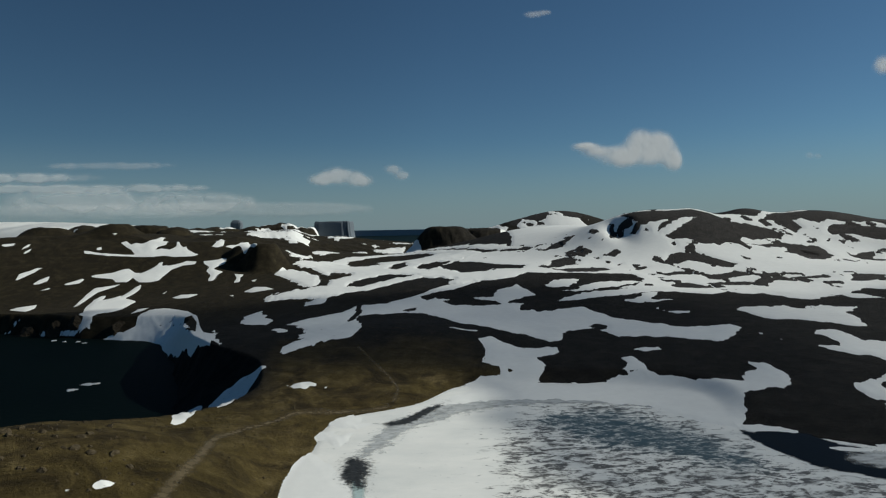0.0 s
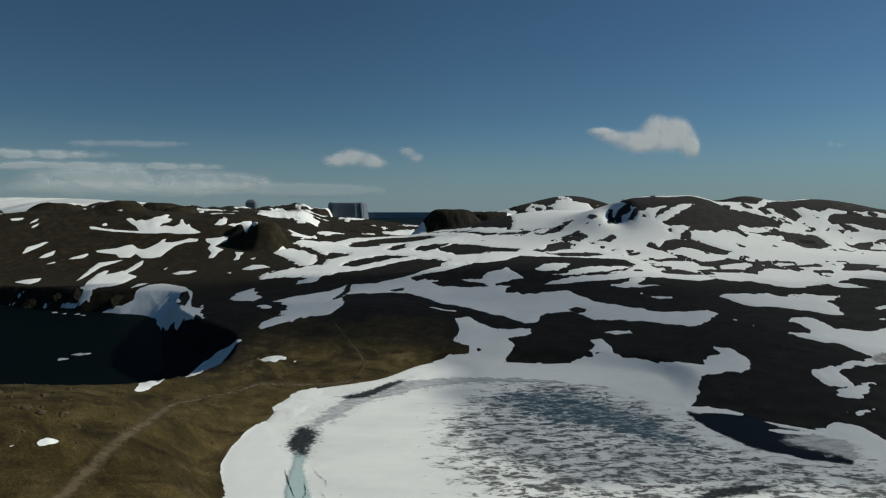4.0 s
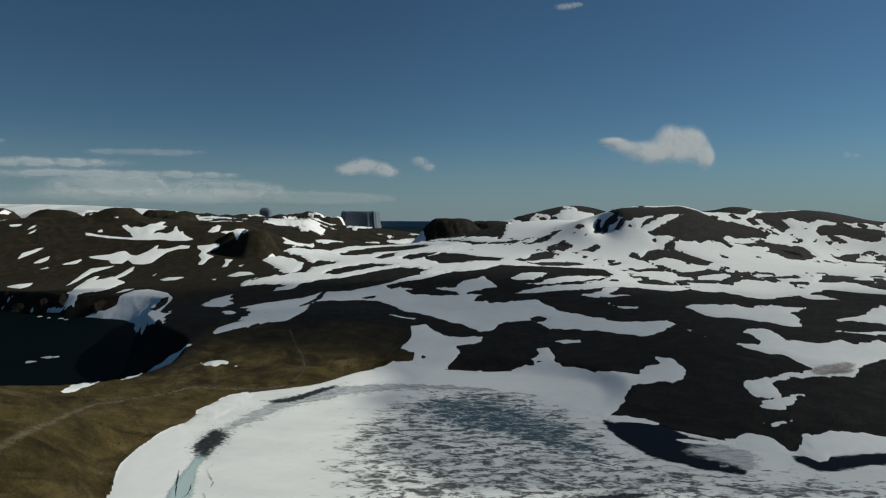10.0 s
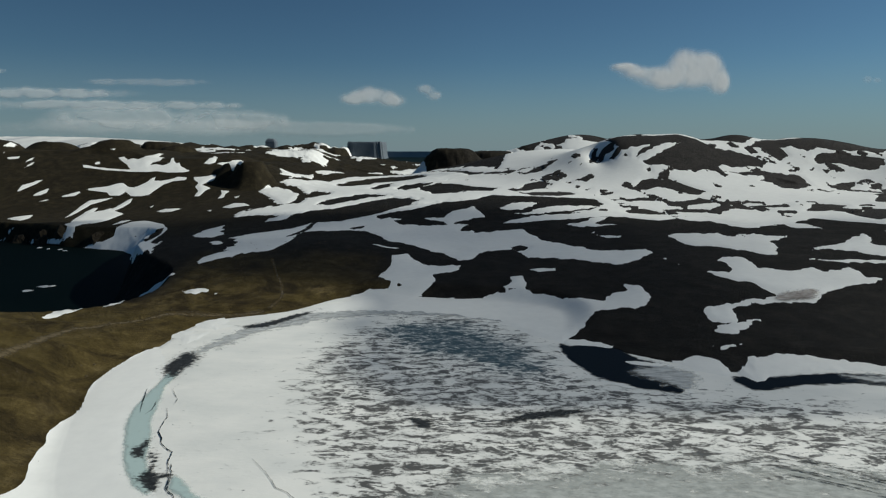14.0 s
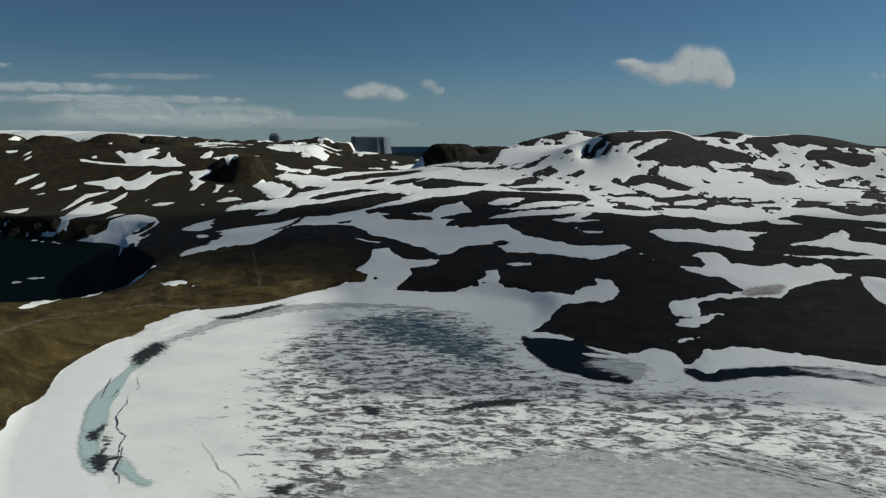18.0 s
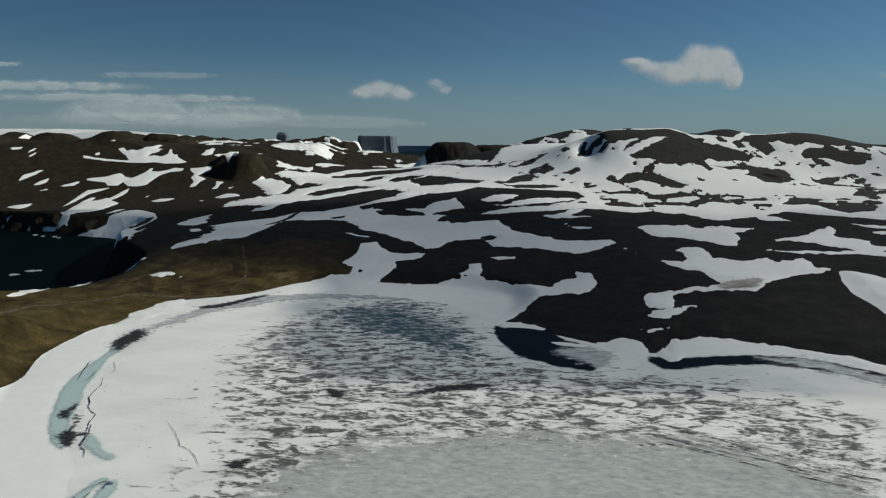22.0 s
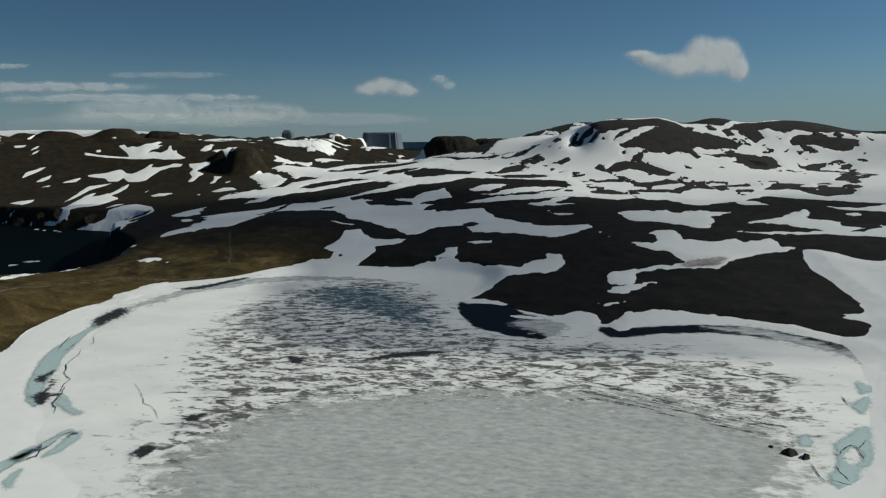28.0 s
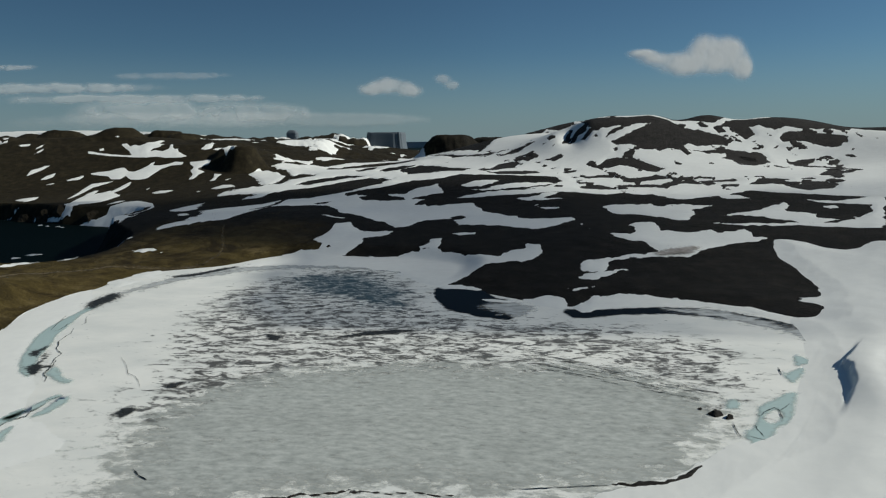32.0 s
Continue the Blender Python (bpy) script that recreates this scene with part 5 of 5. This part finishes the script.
cell = np.maximum(np.maximum(dd[:-1, :-1], dd[1:, :-1]), np.maximum(dd[:-1, 1:], dd[1:, 1:])) > 0
q = np.arange(fx.size).reshape(fx.shape)
f = np.stack([q[:-1, :-1], q[1:, :-1], q[1:, 1:], q[:-1, 1:]], -1)[cell]
used, back = np.unique(f, return_inverse=True)
vv = np.stack([fx, fy, fz + np.clip(dd * 8, -1.2, 0.9)], -1).reshape(-1, 3)[used]
mesh_object("far_snow", vv, back.reshape(-1, 4), SNOW, "streaks of old snow on far brown hills", "snow", kind="stuff")

# ---- ice in the cove ----
for k, (x, y, r) in enumerate([(-190, 321, 4.2), (-186, 322, 3.0), (-192, 310, 4.0), (-262, 440, 2.4), (-270, 446, 3.0), (-281, 447, 2.6), (-292, 452, 3.2)]):
    stand("ice_floe", x, y, r, 0.7, 51 + k, SNOW, "small white ice floe drifting in dark water", "ice floe", "ice floes in the cove", 63 * k, 0.2, 3, SEA)


# ---- clouds ----
def cloud(name, place, right, up, wide, tall, puffs, label, strength=1.0, seed=0, torn=0.35, bulge=0.3, cols=110, rows_n=60):
    """A cloud: a bulging, torn sheet whose thickness comes from overlapping puffs (x, y, breadth, height of each, in shares of its size)."""
    u, w = np.meshgrid(np.linspace(-1.15, 1.15, cols), np.linspace(-1.15, 1.15, rows_n))
    d = np.zeros(u.shape)
    for px, py, bx, by in puffs:
        d = 1 - (1 - d) * (1 - np.exp(-((u - px) / bx) ** 2 - ((w - py) / by) ** 2))
    n = rough(u * wide, w * tall, 0.28 * min(wide, tall) + 0.1 * wide, 5, seed)
    d = d + torn * n * (0.3 + d)
    edge = np.clip(1.15 - np.maximum(np.abs(u), np.abs(w)), 0, 0.15) / 0.15
    dens = smooth(0.22, 0.95, d) * edge * strength
    right = Vector((right[0], right[1], right[1] * (place[2] - 60) / place[1])).normalized()
    up = Vector(up).normalized()
    out = right.cross(up)
    push = bulge * tall * (smooth(0.2, 1.0, d) + 0.15 * rough(u * wide, w * tall, 0.5 * tall, 3, seed + 9))
    pts = np.stack([place[i] + right[i] * u * wide + up[i] * w * tall + out[i] * push for i in range(3)], -1).reshape(-1, 3)
    k = np.arange(u.size).reshape(u.shape)
    f = np.stack([k[:-1, :-1], k[:-1, 1:], k[1:, 1:], k[1:, :-1]], -1).reshape(-1, 4)
    keep = dens.ravel()[f].max(1) > 0.004
    f = f[keep]
    used, back = np.unique(f, return_inverse=True)
    ob = mesh_object(name, pts[used], back.reshape(-1, 4), CLOUD, label, "cloud", "clouds")
    give(ob, "cover", dens.ravel()[used])
    return ob


E_, U_, S_ = (0.75, 0.66, 0), (0, 0.06, 1), (0.75, 0.66, 0)
cloud("cloud", (1190, 3800, 500), E_, U_, 600, 148, [(0.13, 0.42, 0.24, 0.5), (0.56, 0.36, 0.3, 0.55), (0.35, -0.15, 0.5, 0.5), (0.84, -0.5, 0.2, 0.45), (-0.22, -0.25, 0.4, 0.4), (-0.58, 0.0, 0.3, 0.25), (-0.85, 0.22, 0.2, 0.16)],
      "puffy white fair-weather cloud with a trailing edge", 0.85, 2, 0.22, 0.06)
cloud("cloud", (-612, 3800, 366), E_, U_, 250, 84, [(-0.1, 0.2, 0.55, 0.6), (0.5, -0.25, 0.42, 0.5), (-0.65, -0.1, 0.35, 0.4)], "small soft grey-white cloud low over the sea", 0.65, 5, 0.2, 0.06)
cloud("cloud", (-283, 3800, 393), E_, U_, 125, 66, [(-0.2, 0.3, 0.55, 0.45), (0.4, -0.3, 0.45, 0.45)], "very small faint white cloud", 0.4, 8, 0.2, 0.06)
cloud("cloud", (2100, 3450, 412), E_, U_, 180, 50, [(-0.4, 0.1, 0.4, 0.4), (0.4, 0, 0.4, 0.3)], "very small faint white cloud", 0.16, 14, 0.2, 0.06)
cloud("cloud", (610, 3800, 1345), E_, U_, 170, 56, [(-0.3, 0, 0.5, 0.4), (0.4, 0.2, 0.4, 0.3)], "very small faint white cloud", 0.4, 17, 0.2, 0.06)
cloud("cloud", (2400, 3300, 885), E_, U_, 360, 120, [(-0.3, -0.1, 0.5, 0.4), (0.4, 0.2, 0.5, 0.5)], "puffy white fair-weather cloud", 0.8, 19, 0.2, 0.06)
for place, wide, tall, power, seed in [((-2700, 3500, 375), 640, 46, 0.5, 23), ((-2150, 3700, 318), 740, 40, 0.45, 24), ((-1900, 3900, 235), 760, 100, 0.36, 25),
                                       ((-2050, 3800, 465), 360, 30, 0.25, 26), ((-2950, 3300, 480), 280, 24, 0.45, 27), ((-1500, 4200, 190), 1500, 70, 0.26, 28)]:
    cloud("cloud_bank", place, S_, U_, wide, 1.2 * tall, [(0, 0, 0.8, 0.6), (-0.5, 0.15, 0.45, 0.5), (0.5, -0.15, 0.45, 0.5)], "long thin grey-white cloud streak above the horizon", 0.85 * power, seed, 0.45, 0.2)

# the cloud that drifts over and shades the gravel plain
SHADED = curve([(-275, 350), (-280, 480), (-190, 515), (-100, 480), (0, 480), (100, 470), (180, 430), (260, 395), (340, 400), (450, 380), (450, 330), (380, 300),
                (345, 230), (300, 165), (240, 112), (188, 94), (130, 116), (94, 152), (76, 176), (64, 205), (62, 240), (46, 254), (10, 254), (-42, 208), (-84, 184), (-102, 172), (-140, 162), (-210, 190)])
cx, cy = np.meshgrid(np.linspace(-330, 520, 130), np.linspace(140, 560, 66))
drift = SUN_FROM * (520 / SUN_FROM.z)
thin = 0.8 + 0.2 * smooth(225, 300, cy + 0.12 * cx)
dens = 0.7 * thin * (1 - 0.6 * smooth(205, 265, cx)) * smooth(-16, 16 + 22 * (1 - thin), inside(cx, cy, SHADED) + 12 * rough(cx, cy, 50, 4, 95)) * (0.95 + 0.1 * rough(cx, cy, 60, 4, 97))
cz = 540 + 45 * dens * (1 + 0.6 * rough(cx, cy, 60, 4, 99))
k = np.arange(cx.size).reshape(cx.shape)
f = np.stack([k[:-1, :-1], k[:-1, 1:], k[1:, 1:], k[1:, :-1]], -1).reshape(-1, 4)
f = f[dens.ravel()[f].max(1) > 0.004]
used, back = np.unique(f, return_inverse=True)
over = mesh_object("cloud", (np.stack([cx + drift.x, cy + drift.y, cz], -1).reshape(-1, 3))[used], back.reshape(-1, 4), CLOUD,
                   "broad white fair-weather cloud drifting overhead", "cloud", "clouds")
give(over, "cover", np.clip(dens, 0, 1).ravel()[used])


# ---- stones and tors on the soil ----
knoll = random.Random(21)
for k in range(46):
    x, y = -92 + 15 * knoll.gauss(0, 0.75), 133 + 11 * knoll.gauss(0, 0.75)
    r = 0.45 + 1.25 * knoll.random() ** 2
    stand("knoll_rock", x, y, r, 0.75 * r, 61 + k % 9, TOR, "weathered tan rock lying on a bare knoll", "rock", "rocks on the knoll", 71 * k, 0.1, 2)
pebble = np.array([(1, 0, 0), (0.3, 0.9, 0), (-0.8, 0.5, 0), (-0.7, -0.6, 0), (0.4, -0.9, 0), (0.1, 0.1, 0.8)], float)
skin = np.array([(0, 1, 5), (1, 2, 5), (2, 3, 5), (3, 4, 5), (4, 0, 5)])
rs = np.random.RandomState(5)
px, py = rs.uniform(-105, 20, 2600), rs.uniform(95, 330, 2600)
keep = (inside(px, py, LAKE) < -3) & (inside(px, py, INLET) < -4) & (rough(px, py, 20, 3, 19) + rs.uniform(-0.4, 0.3, 2600) > 0)
px, py = px[keep], py[keep]
pz, size = height(px, py), 0.15 + 0.5 * rs.rand(len(px)) ** 3
ang = rs.uniform(0, 6.3, len(px))
vx = px[:, None] + size[:, None] * (pebble[:, 0] * np.cos(ang)[:, None] - pebble[:, 1] * np.sin(ang)[:, None])
vy = py[:, None] + size[:, None] * (pebble[:, 0] * np.sin(ang)[:, None] + pebble[:, 1] * np.cos(ang)[:, None])
vz = pz[:, None] + size[:, None] * pebble[None, :, 2] - 0.05
mesh_object("stones", np.stack([vx, vy, vz], -1).reshape(-1, 3), (skin[None] + 6 * np.arange(len(px))[:, None, None]).reshape(-1, 3), TOR,
            "loose stones scattered over bare soil", "stones", kind="stuff", shade=False)


# ---- cracks in the ice ----
def ribbon(points, half, seed, z=0.16):
    """A crack: a thin, wandering ribbon of dark water."""
    rng = random.Random(seed)
    p = [Vector((*a, 0)) for a in points]
    fine = []
    for a, b in zip(p, p[1:]):
        n = max(2, int((b - a).length / 0.7))
        for k in range(n):
            c = a.lerp(b, k / n)
            fine.append(c + Vector((rng.uniform(-0.1, 0.1), rng.uniform(-0.1, 0.1), 0)))
    fine.append(p[-1])
    verts, faces = [], []
    for k, c in enumerate(fine):
        d = (fine[min(k + 1, len(fine) - 1)] - fine[max(k - 1, 0)]).normalized()
        w = half * rng.uniform(0.3, 1.3) * min(1, 0.3 + 4 * min(k, len(fine) - 1 - k) / len(fine))
        side = Vector((-d.y, d.x, 0)) * w
        verts += [(*(c + side).xy, z), (*(c - side).xy, z)]
        if k:
            faces.append((2 * k - 2, 2 * k - 1, 2 * k + 1, 2 * k))
    return mesh_object("ice_crack", verts, faces, CRACK, "thin dark crack winding through the lake ice", "ice crack", "ice cracks")


for seed, line in enumerate([
    [(17.9, 104.3), (22.1, 99.8), (25.1, 95.9), (26.3, 94.2), (28.9, 92.8), (31.7, 90), (34, 86.8)],
    [(-17.1, 139.4), (-14.4, 135.1), (-12, 132.1), (-11.4, 129.1)],
    [(-12.1, 126.8), (-9.5, 122.3), (-8.7, 118.8), (-7.5, 114.4), (-5.4, 111.9), (-4.2, 109.5), (-1.8, 107.2), (0.1, 106.1), (1.2, 102.3), (3.3, 98.2), (4.6, 96.2), (6, 92.4), (7.7, 90.4)],
    [(-23.4, 138.2), (-19.9, 129.5), (-17.4, 124.2)],
    [(-16.8, 130.8), (-15.2, 125.6), (-15.8, 123.1)],
    [(2.3, 101.2), (4.5, 97.2), (5.2, 95.4), (6.3, 92.2), (8.7, 90), (10.1, 87.7)],
    [(17.3, 72.8), (19, 72.7), (19.4, 74.7), (19.2, 76.7)],
    [(18.1, 68.5), (20, 70.7), (19.3, 72.3), (19.4, 74.7)],
    [(17.5, 76.3), (17.9, 77.7), (19.1, 79.8), (19.9, 80.3)],
    [(17, 62.3), (18, 66.3), (17.7, 68.7), (19.6, 70.9), (18.9, 73.1), (19, 75.3)],
    [(164.8, 84.7), (165.5, 83.8), (167.5, 86.3), (169.8, 88), (170.4, 86.8), (172.5, 88.8), (173.8, 90.5)],
    [(170.3, 87.3), (169.8, 84.7), (169.4, 82.9)],
    [(163.1, 80), (162.8, 77.7), (162.9, 76.3), (162.9, 75.2)],
    [(159.9, 75.2), (161.4, 74.5), (163.1, 73.8)],
    [(159.2, 80.1), (158.8, 77.3), (158.7, 74.4)],
    [(179.8, 111.2), (179.2, 108.3), (178.8, 106.2)],
    [(75.1, 126.9), (83.9, 131.7), (93.6, 132.5)],
    [(53.8, 122.2), (75.1, 126.9)],
    [(53.4, 54.2), (55.6, 52.3), (58, 50.8)],
    [(116.5, 53.7), (125.3, 55.2), (132.5, 56.5)],
]):
    ribbon(line, 0.05 if seed < 2 else 0.11, seed)
# parallel pressure cracks near the east shore
first, last = Vector((120.4, 107.2)), Vector((156.6, 89.8))
across = Vector((-(last - first).y, (last - first).x)).normalized()
chance = random.Random(12)
for k in range(9):
    s = chance.uniform(0.0, 0.15) + 0.1 * (k % 2)
    while s < 0.95:
        e = min(1.0, s + chance.uniform(0.12, 0.4))
        off = across * (1.1 * k + chance.uniform(-0.3, 0.3))
        ribbon([tuple(first.lerp(last, s) + off), tuple(first.lerp(last, (s + e) / 2) + off + across * 0.3), tuple(first.lerp(last, e) + off)], 0.12, 40 + k)
        s = e + chance.uniform(0.05, 0.3)
